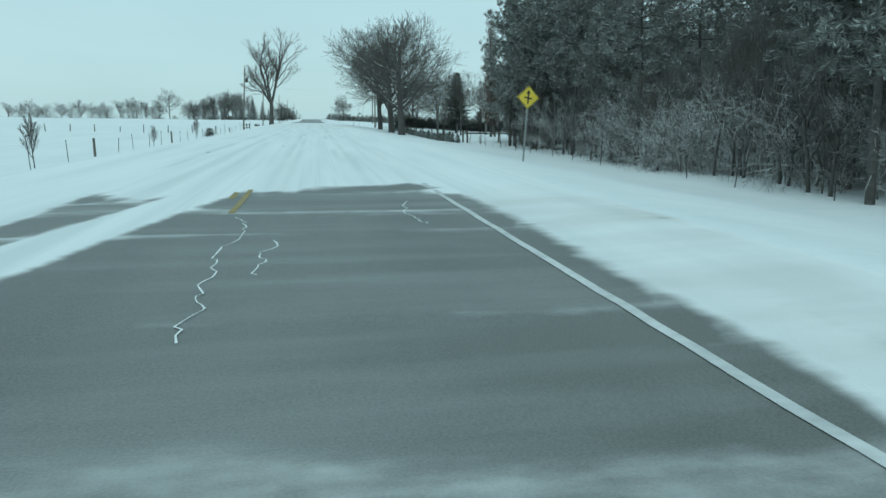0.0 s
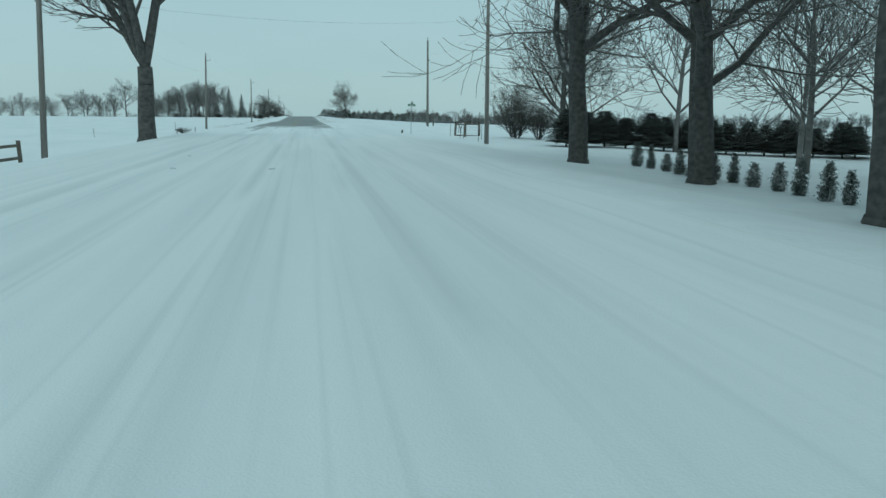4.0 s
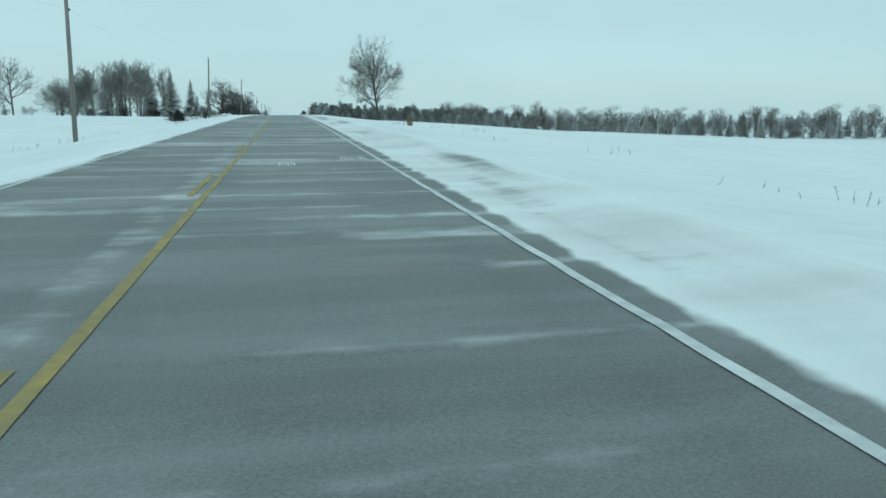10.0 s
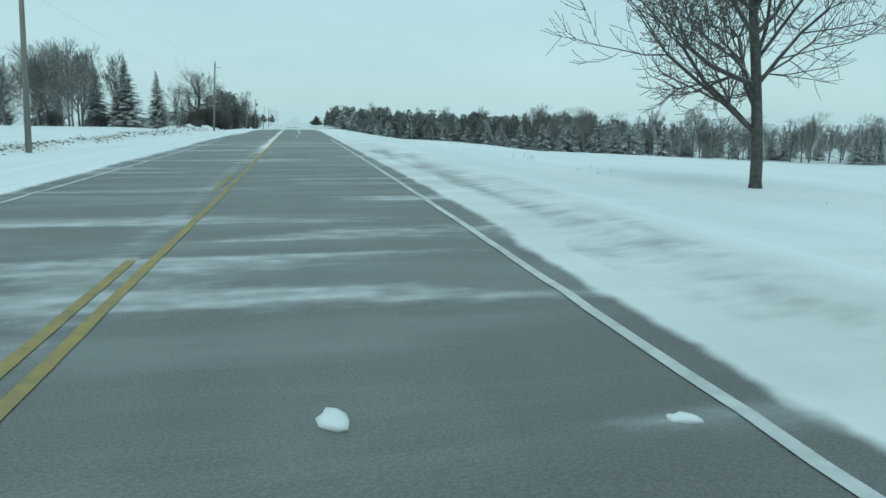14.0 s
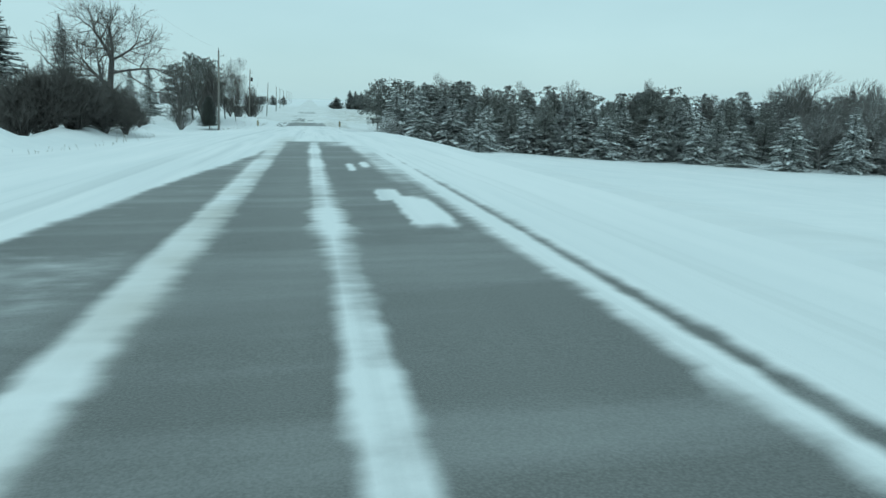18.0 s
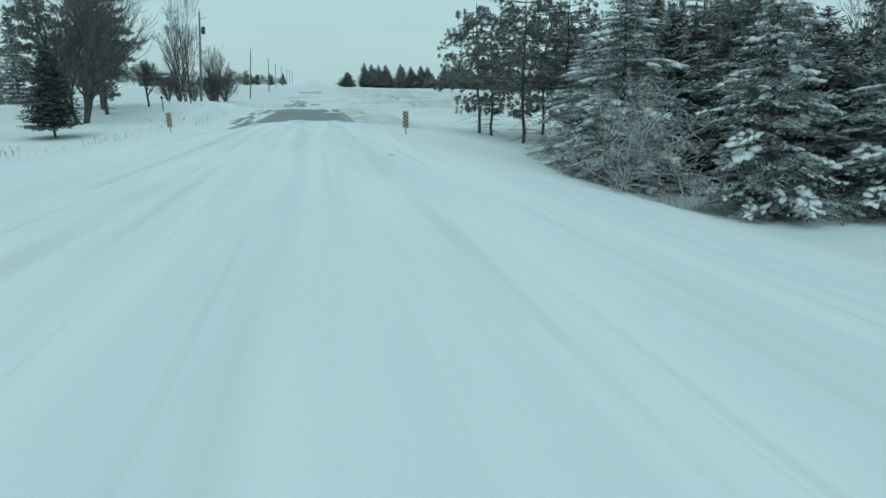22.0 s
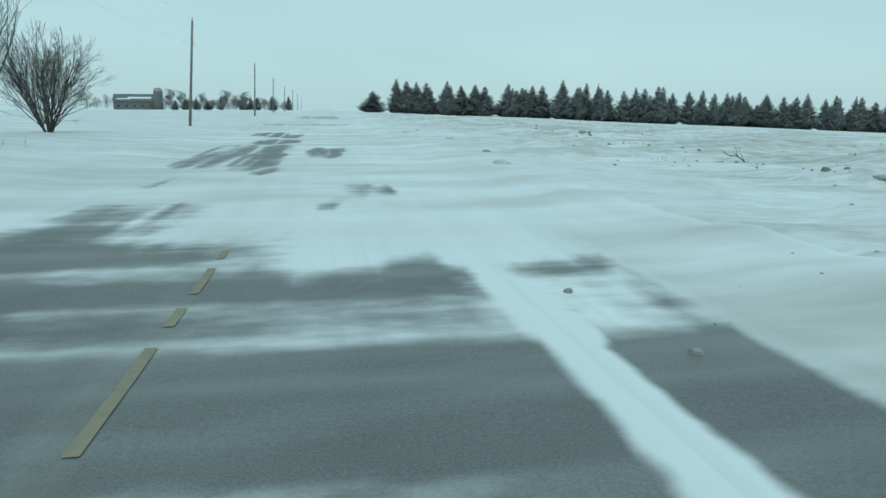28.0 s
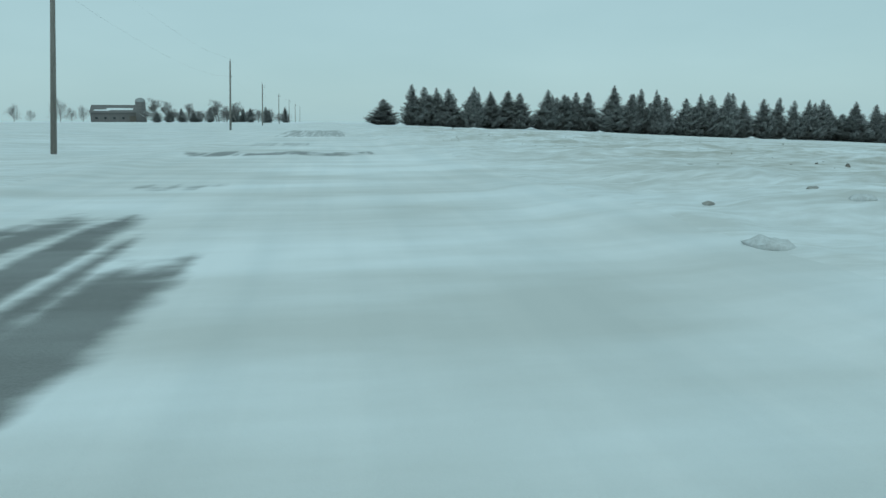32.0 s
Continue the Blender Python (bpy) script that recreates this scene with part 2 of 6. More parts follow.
M_GREEN = grainy("green_sign_sheet", (0.015, 0.13, 0.06), (0.03, 0.20, 0.10), 2.0, 0.45, 0.05)
M_PRINT = grainy("white_sign_print", (0.62, 0.64, 0.64), (0.80, 0.81, 0.81), 3.0, 0.5, 0.05)
M_BRICK = grainy("tan_brick", (0.20, 0.172, 0.145), (0.31, 0.275, 0.238), 3.0, 0.9, 0.4, (1.0, 1.0, 4.0))
M_STONE = grainy("pale_stone", (0.42, 0.39, 0.34), (0.58, 0.55, 0.50), 3.0, 0.85, 0.3)
M_ROOF = grainy("roof_snow", SNOW_A, SNOW_B, 1.5, 0.75, 0.4)
M_GLASS = grainy("dark_window_glass", (0.02, 0.025, 0.028), (0.05, 0.055, 0.06), 1.0, 0.08, 0.0)
M_BLIND = grainy("white_blind", (0.55, 0.56, 0.55), (0.70, 0.71, 0.70), 2.0, 0.8, 0.1)
M_BARN = grainy("weathered_barn_board", (0.12, 0.115, 0.112), (0.22, 0.21, 0.205), 0.8, 0.9, 0.3, (4.0, 4.0, 0.3))
M_WEED = grainy("dry_weed_stalk", (0.13, 0.10, 0.065), (0.26, 0.21, 0.14), 4.0, 0.9, 0.1)

# ---- the lie of the land ----
XC = -1.2          # middle of the road
LANE = 3.6


def hash01(i, j, seed):
    v = np.sin(i * 127.1 + j * 311.7 + seed * 74.7) * 43758.5453
    return v - np.floor(v)


def value_noise(x, y, seed=0):
    i, j = np.floor(x), np.floor(y)
    u, v = x - i, y - j
    u, v = u * u * (3 - 2 * u), v * v * (3 - 2 * v)
    a, b = hash01(i, j, seed), hash01(i + 1, j, seed)
    c, d = hash01(i, j + 1, seed), hash01(i + 1, j + 1, seed)
    return (a * (1 - u) + b * u) * (1 - v) + (c * (1 - u) + d * u) * v


def fractal(x, y, seed=0, octaves=4):
    total, size, weight = 0.0, 1.0, 0.0
    for k in range(octaves):
        total = total + value_noise(x / size, y / size, seed + k) * size
        weight += size
        size *= 0.5
    return total / weight


def step(a, b, v):
    w = np.clip((v - a) / (b - a), 0, 1)
    return w * w * (3 - 2 * w)


PROFILE = [(-400, -1.6), (-60, -1.5), (0, -1.45), (50, -1.19), (100, -0.94), (149, -0.56), (197, -0.39), (244, -0.22), (291, 0.37), (340, 0.81),
           (388, 0.74), (432, 0.66), (473, -0.03), (511, -1.17), (546, -2.27), (576, -3.05), (600, -3.40), (621, -3.68), (650, -3.55), (700, -3.35),
           (815, -2.9), (1000, -2.5), (1500, -2.2), (3000, -1.5), (6000, 0.0)]
ys_fine = np.arange(-500, 6000, 2.0)
zs_fine = np.interp(ys_fine, [p[0] for p in PROFILE], [p[1] for p in PROFILE])
kern = np.exp(-0.5 * (np.arange(-12, 13) / 5.0) ** 2)
zs_fine = np.convolve(np.pad(zs_fine, 12, mode="edge"), kern / kern.sum(), mode="valid")
# height over the road at three distances to either side
RIGHT = [(-100, -0.7, -1.0, -1.5), (60, -0.95, -1.0, -1.5), (82, -1.2, -1.25, -1.9), (110, -1.02, -1.55, -2.3), (135, -0.8, -2.1, -2.8), (155, -0.7, -1.6, -2.5), (170, -0.95, -1.1, -2.5), (200, -0.6, -1.1, -2.9), (300, -0.5, -1.6, -5.0), (420, -0.9, -3.4, -7.6),
         (500, -2.4, -4.2, -6.4), (534, -2.75, -3.9, -5.6), (557, -1.5, -2.4, -4.2), (575, -0.9, -1.6, -3.0), (640, 0.1, -0.4, -1.9), (720, 0.1, -0.9, -3.3), (815, 0.1, -0.9, -3.5), (3000, 0.1, -0.6, -2.3)]
LEFT = [(-100, -0.9, -1.2, -1.0), (60, -1.1, -1.3, -0.9), (140, -1.35, -0.8, -0.2), (213, -1.0, -0.7, 0.1), (296, -1.3, -0.7, 0.2), (385, -0.6, -0.4, 0.0),
        (460, -0.45, -0.3, 0.0), (495, -0.5, 0.3, 1.2), (522, -0.3, 1.1, 2.0), (542, -0.5, 0.7, 1.6), (562, -0.8, 0.2, 1.2), (577, -0.1, 0.5, 1.2),
        (593, 0.7, 1.0, 1.4), (608, 1.25, 1.3, 1.5), (628, 0.6, 0.8, 1.4), (680, -0.4, 0.4, 1.2), (756, -0.2, 0.3, 0.9), (1000, 0.0, 0.2, 0.3), (3000, 0.0, 0.2, 0.3)]


def road_z(y):
    return np.interp(y, ys_fine, zs_fine)


def side_z(x, y, table, s):
    d = np.abs(x)
    cols = [np.interp(y, [r[0] for r in table], [r[k] for r in table]) for k in (1, 2, 3)]
    near = step(5.0, 13.0, d) * cols[0]
    if s > 0:
        # beside the plantation the bank falls evenly from the edge of the lane
        even = step(490, 508, y) * (1 - step(556, 572, y))
        near = near * (1 - even) + np.clip((d - 2.9) / 10.5, 0, 1) * cols[0] * even
    a = near + (cols[1] - cols[0]) * step(11.0, 42.0, d)
    a = a + (cols[2] - cols[1]) * step(38.0, 115.0, d)
    return a - (s > 0) * 0.042 * np.clip(d - 112, 0, 220) * step(590, 680, y)


def ground_z(x, y):
    """Height of the snow at a place."""
    x, y = np.asarray(x, float), np.asarray(y, float)
    z = road_z(y) + np.where(x > 0, side_z(x, y, RIGHT, 1), side_z(x + 1.2, y, LEFT, -1))
    u = np.abs(x - XC)
    off = step(4.6, 8.5, u)
    rough = step(560, 600, y) * np.where(y > 604, step(1.5, 9.0, x), step(4.0, 9.0, x)) * (1 - step(26, 60, x)) * (1 - step(740, 840, y))
    z = z + off * (0.22 * (fractal(x / 7, y / 11, 3) - 0.5) + 0.05 * (fractal(x / 1.5, y / 0.8, 9) - 0.5))
    ridge = fractal(x / 5.0, y / 1.9, 21, 4)
    z = z + rough * (0.55 * np.maximum(ridge - 0.46, 0) ** 1.1 * 2.2 + 0.20 * (fractal(x / 0.9, y / 0.5, 31) - 0.5))
    # ploughed heap along the side road
    heap = step(11.5, 14, x) * (1 - step(22, 28, x)) * np.exp(-((y - 186 - 0.12 * (x - 14)) / 1.6) ** 2)
    z = z + heap * 1.15 * fractal(x / 1.6, y / 1.6, 15, 3)
    # snow thrown up below the farm shrubs
    drift = (0.45 * step(358, 372, y) + 0.55 * step(425, 440, y)) * (1 - step(505, 520, y)) * np.exp(-((x + 15.2) / 1.8) ** 2)
    z = z + drift * 1.7 * fractal(x / 2.0, y / 4.0, 25, 4)
    # ploughed bank beside the carriageway
    z = z + 0.10 * (1 - (x > 0) * step(488, 500, y) * (1 - step(562, 575, y))) * step(4.4, 5.6, u) * (1 - step(6.0, 8.0, u)) * (0.4 + fractal(x / 3, y / 5, 5))
    return z


def gz(x, y):
    return float(ground_z(np.array([x]), np.array([y]))[0])


BARE = [(-400, 1), (12.5, 1), (16, 0), (156, 0), (164, 0.16), (170, 0.38), (175, 0.62), (183, 1), (430, 1), (461, 1), (471, 0), (556, 0), (565, 0.95), (588, 1), (596, 1),
        (607, 0.95), (612, 0.2), (900, 0.2), (4000, 0.3)]
# stretches of the far lane blown clear late on: sides, ends, how clear
CLEAR = ((-4.3, -2.1, 604.0, 613.4, 0.75), (-4.2, -3.0, 617.4, 619.6, 0.8), (-4.9, -2.7, 621.5, 636.5, 0.75), (-3.0, -1.6, 621.2, 635.2, 1.0), (-1.05, 0.85, 626.8, 632.0, 1.0),
         (-2.1, -1.3, 619.4, 621.2, 0.9), (-4.0, -1.3, 636.2, 641.0, 0.92), (-4.1, -1.4, 642.6, 648.0, 0.95), (-4.9, -2.2, 645.0, 651.8, 0.9), (-5.0, -2.3, 656.2, 658.2, 0.6),
         (0.0, 1.5, 613.9, 616.3, 1.0), (-1.3, -0.7, 622.8, 624.4, 0.7), (-6.5, 2.3, 671.0, 675.5, 0.75), (-5.0, -1.0, 682.0, 690.0, 0.5), (-5.0, 2.0, 704.0, 740.0, 0.6))


def bend(y):
    """Sideways bow of the lane and its lines."""
    return -0.24 * np.exp(-((y - 331) / 22) ** 2)


def snow_cover(x, y):
    """How much snow lies on the carriageway and its shoulder, 0 to 1, and how much grit shows."""
    jag = fractal(x / 1.6, y / 4.5, 41, 4) - 0.5
    soft_end = step(440, 455, y) * (1 - step(475, 490, y))
    bow = 6.5 * step(548, 556, y) * (1 - step(572, 585, y)) * np.clip(1 - ((x - XC) / 3.9) ** 2, 0, 1)
    bare = np.interp(y - bow + (9 - 6.5 * soft_end) * jag, [b[0] for b in BARE], [b[1] for b in BARE])
    u = x - XC - bend(y)
    cover = 1 - bare
    far_on = step(600, 612, y)
    patch = (fractal(x / 2.6, y / 3.4, 51, 5) * (1 - far_on) + fractal(x / 1.0 + 0.06 * y, y / 5.0, 52, 5) * far_on) - 0.5
    patch = patch + far_on * 0.42 * (fractal(x / 0.22 + 0.03 * y, y / 7.0, 53, 3) - 0.5)
    part = np.clip(1 - np.abs(bare - 0.5) * 2, 0, 1)
    cover = cover + part * patch * 2.4
    # thin snow snaking across the bare stretches
    wisp = fractal(x / 6.0 + 0.05 * y, y / 0.55, 61, 4)
    cover = cover + (bare > 0.3) * ((0.44 - 0.22 * step(380, 400, y) * (1 - step(465, 480, y))) * step(0.42, 0.68, wisp))
    # verge and shoulders
    culvert = step(562, 567, y) * (1 - step(604, 613, y))
    edge_l, edge_r = -LANE - 0.35 + 0.55 * step(215, 240, y) * (1 - step(335, 365, y)) - 1.7 * culvert + 0.5 * jag, LANE + 0.22 + 0.35 * jag
    streak = 1 - step(-3.75, -3.45, u)
    cover = np.maximum(cover, culvert * streak * (0.22 + 0.75 * step(0.36, 0.72, fractal(x / 0.22, y / 7.0, 91, 4))))
    cover = np.maximum(cover, 1 - step(edge_l - 0.5, edge_l + 0.1, u))
    lane_out = step(553, 557, y) * (1 - step(566, 570, y)) * (1 - step(0.25, 0.55, np.abs(u + 3.9 - 0.03 * (y - 560) + 0.3 * jag)))
    cover = cover * (1 - 0.6 * lane_out)
    shoulder = step(edge_r - 0.1, edge_r + 0.3, u)
    open_sh = (step(200, 215, y) * (1 - step(375, 400, y)) + step(556, 566, y) * (1 - step(604, 612, y)) + (1 - step(10, 15, y))) * (1 - step(LANE + 1.9 + 1.3 * jag + 0.3 * (y > 540), LANE + 2.8 + 1.3 * jag + 0.3 * (y > 540), u))
    thin = 0.58 + 0.9 * (fractal(x / 0.9, y / 9.0, 71, 3) - 0.42)
    cover = np.maximum(cover, shoulder * (1 - open_sh * (1 - np.clip(thin, 0, 1))))
    windrow = step(196, 210, y) * (1 - step(392, 410, y)) * step(LANE + 0.2, LANE + 0.4, u - 0.25 * jag) * (1 - step(LANE + 0.75, LANE + 1.15, u - 0.9 * jag))
    cover = np.maximum(cover, windrow * 0.85)
    # strips between the wheel tracks and along the middle line
    strip = step(385, 420, y) * (1 - step(470, 480, y))
    wide = 0.05 + 0.20 * step(418, 456, y)
    mid = 0.42 - 0.34 * step(418, 458, y)
    cover = np.maximum(cover, strip * (1 - step(wide * 0.4, wide + 0.20, np.abs(x - mid - 0.04 * jag))) * (0.66 + 0.6 * patch))
    mid_strip = step(352, 380, y) * (1 - step(470, 480, y))
    wide = wide + 0.06
    cover = np.maximum(cover, mid_strip * (1 - step(wide * 0.5, wide + 0.22, np.abs(u + 0.28 - 0.12 * jag))) * (0.72 + 0.4 * patch))
    far_edge = -3.4 + 2.9 * step(425, 464, y)
    near_edge = 3.95 - 0.25 * step(450, 466, y)
    far_side = strip * (1 - step(far_edge - 0.35, far_edge + 0.35, u + 0.5 * jag))
    cover = np.maximum(cover, np.maximum(far_side, strip * step(near_edge - 0.12, near_edge + 0.28, u + 1.5 * np.minimum(patch + 0.12, 0.1))) * 0.96)
    cover = np.maximum(cover, strip * (0.45 + 0.5 * step(425, 442, y)) * (1 - step(0.03, 0.03 + 0.26 * step(400, 445, y) + 0.06, np.abs(u - 3.58 - 0.05 * jag))))
    cover = np.maximum(cover, strip * step(434, 447, y) * step(2.3, 3.0, u + 0.3 * jag) * (0.47 + 0.7 * patch))
    for x0, x1, y0, y1 in ((2.50, 3.00, 440.3, 444.0), (2.35, 2.70, 443.6, 445.4), (2.15, 2.30, 449.6, 452.4), (2.45, 2.58, 450.5, 452.6)):
        dab = step(x0 - 0.06, x0 + 0.04, u) * (1 - step(x1 - 0.04, x1 + 0.06, u + 0.3 * jag)) * step(y0 - 0.3, y0 + 0.3, y + 2 * jag) * (1 - step(y1 - 0.3, y1 + 0.3, y + 2 * jag))
        cover = np.maximum(cover, 0.9 * dab)
    cover = np.maximum(cover, strip * step(420, 440, y) * (1 - step(-0.7, -0.3, u)) * (0.30 + 0.5 * patch))
    ridge = step(594, 597, y) * (1 - step(608, 612, y)) * (1 - step(0.12, 0.30, np.abs(x - 1.75 + 0.03 * (y - 597) + 0.15 * jag)))
    cover = np.maximum(cover, ridge * 0.9)
    # drift tongue over the near lane
    reach_in = step(-1.6, 2.0, x + 2.0 * jag)
    tongue = reach_in * (1 - step(0.9 * reach_in, 1.5 * reach_in + 0.25, np.abs(y - 592.2 - 0.25 * x - 3.0 * jag)))
    cover = np.maximum(cover, tongue * 0.85)
    reach_two = step(-1.4, 2.6, x + 1.5 * jag)
    tongue_two = reach_two * (1 - step(0.8 * reach_two, 2.6 * reach_two + 0.2, np.abs(y - 186.6 + 0.6 * x - 3.0 * jag)))
    cover = np.maximum(cover, tongue_two * 0.85)
    # tyre tracks worn through before the bare stretch
    for c, w, k in ((-3.95, 0.32, 0.46), (-2.55, 0.14, 0.34), (-0.9, 0.10, 0.28), (0.95, 0.12, 0.34), (1.35, 0.10, 0.28)):
        worn = step(146, 158, y + 12 * jag) * (1 - step(172, 178, y)) * (1 - step(w * 0.4, w * 1.5, np.abs(x - c + 0.10 * jag)))
        cover = cover * (1 - k * worn * (0.55 + 1.2 * np.clip(patch + 0.4, 0, 0.5)))
    # wedge blown over the far lane at the start
    lead = (1 - step(15, 17, y)) * step(4, 7, y)
    wx = -2.0 - (14 - y) * 0.17
    cover = np.maximum(cover, lead * (1 - step(0.30, 0.75, np.abs(x - wx + 0.5 * jag))) * 0.95)
    cover = np.maximum(cover, (1 - step(15, 17, y)) * (1 - step(-4.5, -3.9, x + 0.8 * jag)))
    faint = step(190, 230, y) * (1 - step(372, 425, y))
    cover = np.maximum(cover, faint * 0.33 * (1 - step(0.1, 0.5, np.abs(u + 0.45))))
    # late on, only the far lane blows clear
    late = step(607, 613, y)
    wx_, wy_ = x + 0.9 * jag + 0.5 * patch, y + 4.5 * jag + 2.5 * patch
    clear = np.zeros_like(cover)
    for x0, x1, y0, y1, k in CLEAR:
        clear = np.maximum(clear, k * step(x0 - 0.25, x0 + 0.45, wx_) * (1 - step(x1 - 0.45, x1 + 0.25, wx_)) * step(y0 - 1.0, y0 + 1.2, wy_) * (1 - step(y1 - 1.2, y1 + 1.0, wy_)))
    streaked = fractal(x / 0.16 + 0.035 * y, y / 8.0, 57, 3)
    clear = clear * (1 - (0.60 - 0.25 * step(-2.9, -2.2, x)) * step(0.45, 0.72, streaked))
    cover = cover * (1 - late) + late * (0.93 + 0.2 * patch) * (1 - 0.86 * clear)
    # wheel tracks pressed into the snow
    sanded = np.maximum(strip, step(560, 566, y) * (1 - step(606, 612, y))) * np.exp(-((u + 0.15) / 0.42) ** 2)
    grime = np.clip(shoulder * open_sh * (0.42 + 0.58 * (y > 500)) + 0.6 * sanded + step(606, 614, y) * 0.48, 0, 1)
    return np.clip(cover, 0, 1), grime


def wheel_track(x, y):
    """How hard the snow on the lanes is pressed by tyres, 0 to 1."""
    wander = 0.35 * (fractal(x * 0 + 3.3, y / 24, 85, 3) - 0.5)
    out = np.zeros_like(x)
    for c, w, deep in ((-0.95, 0.10, 0.9), (-0.62, 0.07, 0.6), (0.85, 0.10, 0.8), (1.25, 0.12, 0.9), (-2.5, 0.10, 0.6), (-3.15, 0.14, 0.9), (-4.25, 0.16, 1.0), (2.35, 0.14, 0.4)):
        press = 1 - step(w * 0.4, w * 1.6, np.abs(x - c - wander))
        out = np.maximum(out, press * deep * step(0.30, 0.62, fractal(x * 1.3, y / 9, 81 + int(c * 10), 3)))
    return out * (1 - step(596, 606, y))


def axis(parts):
    out = []
    for a, b, d in parts:
        out += list(np.arange(a, b - 1e-6, d))
    return out


far_r = [46 * 1.22 ** k for k in range(24)]
half = axis([(7, 13, 0.5), (13, 26, 1.0), (26, 46, 2.5)]) + far_r
gx = np.array([-v - 2.4 for v in reversed(half)] + list(np.arange(-9.4, 7.0, 0.2)) + half)
gy = np.array([-400, -250, -150, -100, -70] + axis([(-50, 720, 0.5), (720, 900, 2.0), (900, 1300, 10)]) + [1300 * 1.12 ** k for k in range(14)])
XX, YY = np.meshgrid(gx, gy)
COVER, GRIME = snow_cover(XX, YY)
ZZ = ground_z(XX, YY)
on_road = np.abs(XX - XC) < 6.2
ZZ = ZZ + np.where(on_road, 0.025 * COVER * (0.6 + 0.8 * fractal(XX / 1.2, YY / 2.0, 91, 3)), 0.045)
TRACK = wheel_track(XX, YY)
ZZ = ZZ - np.where(on_road, 0.02 * TRACK * COVER, 0)
DIRT = np.clip(step(596, 625, YY) * (1 - step(800, 1000, YY)) * 0.45 + step(556, 575, YY) * step(4.5, 15, XX) * (1 - step(22, 70, XX)) * (1 - step(700, 800, YY)) * 0.45
               + step(195, 215, YY) * (1 - step(440, 470, YY)) * step(4, 5.5, XX) * (1 - step(6.0, 8.5, XX)) * 0.10
               + step(362, 378, YY) * (1 - step(452, 462, YY)) * np.exp(-((XX + 15.8) / 1.5) ** 2) * 0.85
               + step(558, 563, YY) * (1 - step(578, 586, YY)) * step(4.6, 5.2, XX) * (1 - step(6.6, 7.6, XX)) * 0.85
               + step(580, 590, YY) * (1 - step(606, 616, YY)) * step(4.2, 4.9, XX) * (1 - step(6.0, 9.5, XX)) * 0.5, 0, 1)


def grid_object(name, c0, c1, mat, data):
    rows_n, cols_n = len(gy), c1 - c0
    co = np.stack([XX[:, c0:c1], YY[:, c0:c1], ZZ[:, c0:c1]], 2).reshape(-1, 3)
    idx = np.arange(rows_n * cols_n).reshape(rows_n, cols_n)
    quads = np.stack([idx[:-1, :-1], idx[:-1, 1:], idx[1:, 1:], idx[1:, :-1]], 2).reshape(-1, 4)
    me = bpy.data.meshes.new(name)
    me.vertices.add(len(co))
    me.vertices.foreach_set("co", co.ravel())
    me.loops.add(quads.size)
    me.loops.foreach_set("vertex_index", quads.ravel())
    me.polygons.add(len(quads))
    me.polygons.foreach_set("loop_start", np.arange(len(quads)) * 4)
    me.polygons.foreach_set("use_smooth", np.ones(len(quads), bool))
    for key, grid in data.items():
        at = me.attributes.new(key, "FLOAT", "POINT")
        at.data.foreach_set("value", grid[:, c0:c1].ravel().astype(np.float32))
    me.update()
    me.validate()
    me.materials.append(mat)
    return new(name, me)


cl = int(np.searchsorted(gx, XC - 6.1))
cr = int(np.searchsorted(gx, XC + 6.1))
tagged(grid_object("road", cl, cr + 1, M_ROAD, {"cover": COVER, "dirt": GRIME, "track": TRACK}), "two-lane grey asphalt road partly buried under drifting snow", "road", kind="structure")
tagged(grid_object("ground", 0, cl + 1, M_SNOW, {"dirt": DIRT}), "flat farm field under smooth windblown snow", "snowfield", kind="structure")
tagged(grid_object("ground", cr, len(gx), M_SNOW, {"dirt": DIRT}), "falling field under windblown snow with dirty drifts", "snowfield", kind="structure")


# ---- mesh helpers ----
def mesh_from(name, verts, faces, mat, smooth=False):
    me = bpy.data.meshes.new(name)
    me.from_pydata([tuple(v) for v in verts], [], [tuple(f) for f in faces])
    if smooth:
        me.polygons.foreach_set("use_smooth", np.ones(len(me.polygons), bool))
    me.materials.append(mat)
    me.update()
    return me


def part(name, bm, mat, parent=None, label="", smooth=False):
    """Link a bmesh or a mesh as one object under a thing."""
    if isinstance(bm, bmesh.types.BMesh):
        me = bpy.data.meshes.new(name)
        bm.to_mesh(me)
        bm.free()
        me.materials.append(mat)
        if smooth:
            me.polygons.foreach_set("use_smooth", np.ones(len(me.polygons), bool))
    else:
        me = bm
    ob = new(name, me)
    ob.parent = parent
    if label:
        tagged(ob, label)
    return ob


def thing(name, at, label, category, group="", turn=0.0, kind=""):
    e = new(name)
    e.empty_display_size = 0.3
    e.matrix_basis = pose(*at, 0, 0, turn)
    return tagged(e, label, category, group, kind)


def box(bm, size, at=(0, 0, 0), rot=(0, 0, 0), bevel=0.0):
    geo = bmesh.ops.create_cube(bm, size=1.0, matrix=pose(*at, *rot) @ Matrix.Diagonal((*size, 1)))
    if bevel:
        edges = {e for v in geo["verts"] for e in v.link_edges}
        bmesh.ops.bevel(bm, geom=list(edges), offset=bevel, segments=1, affect="EDGES")
    return bm


def boxes(*items, bevel=0.0):
    bm = bmesh.new()
    for it in items:
        box(bm, *it, bevel=bevel)
    return bm


def rod(bm, r0, r1, h, at=(0, 0, 0), rot=(0, 0, 0), sides=12):
    bmesh.ops.create_cone(bm, cap_ends=True, segments=sides, radius1=r0, radius2=r1, depth=h, matrix=pose(*at, *rot) @ Matrix.Translation((0, 0, h / 2)))
    return bm


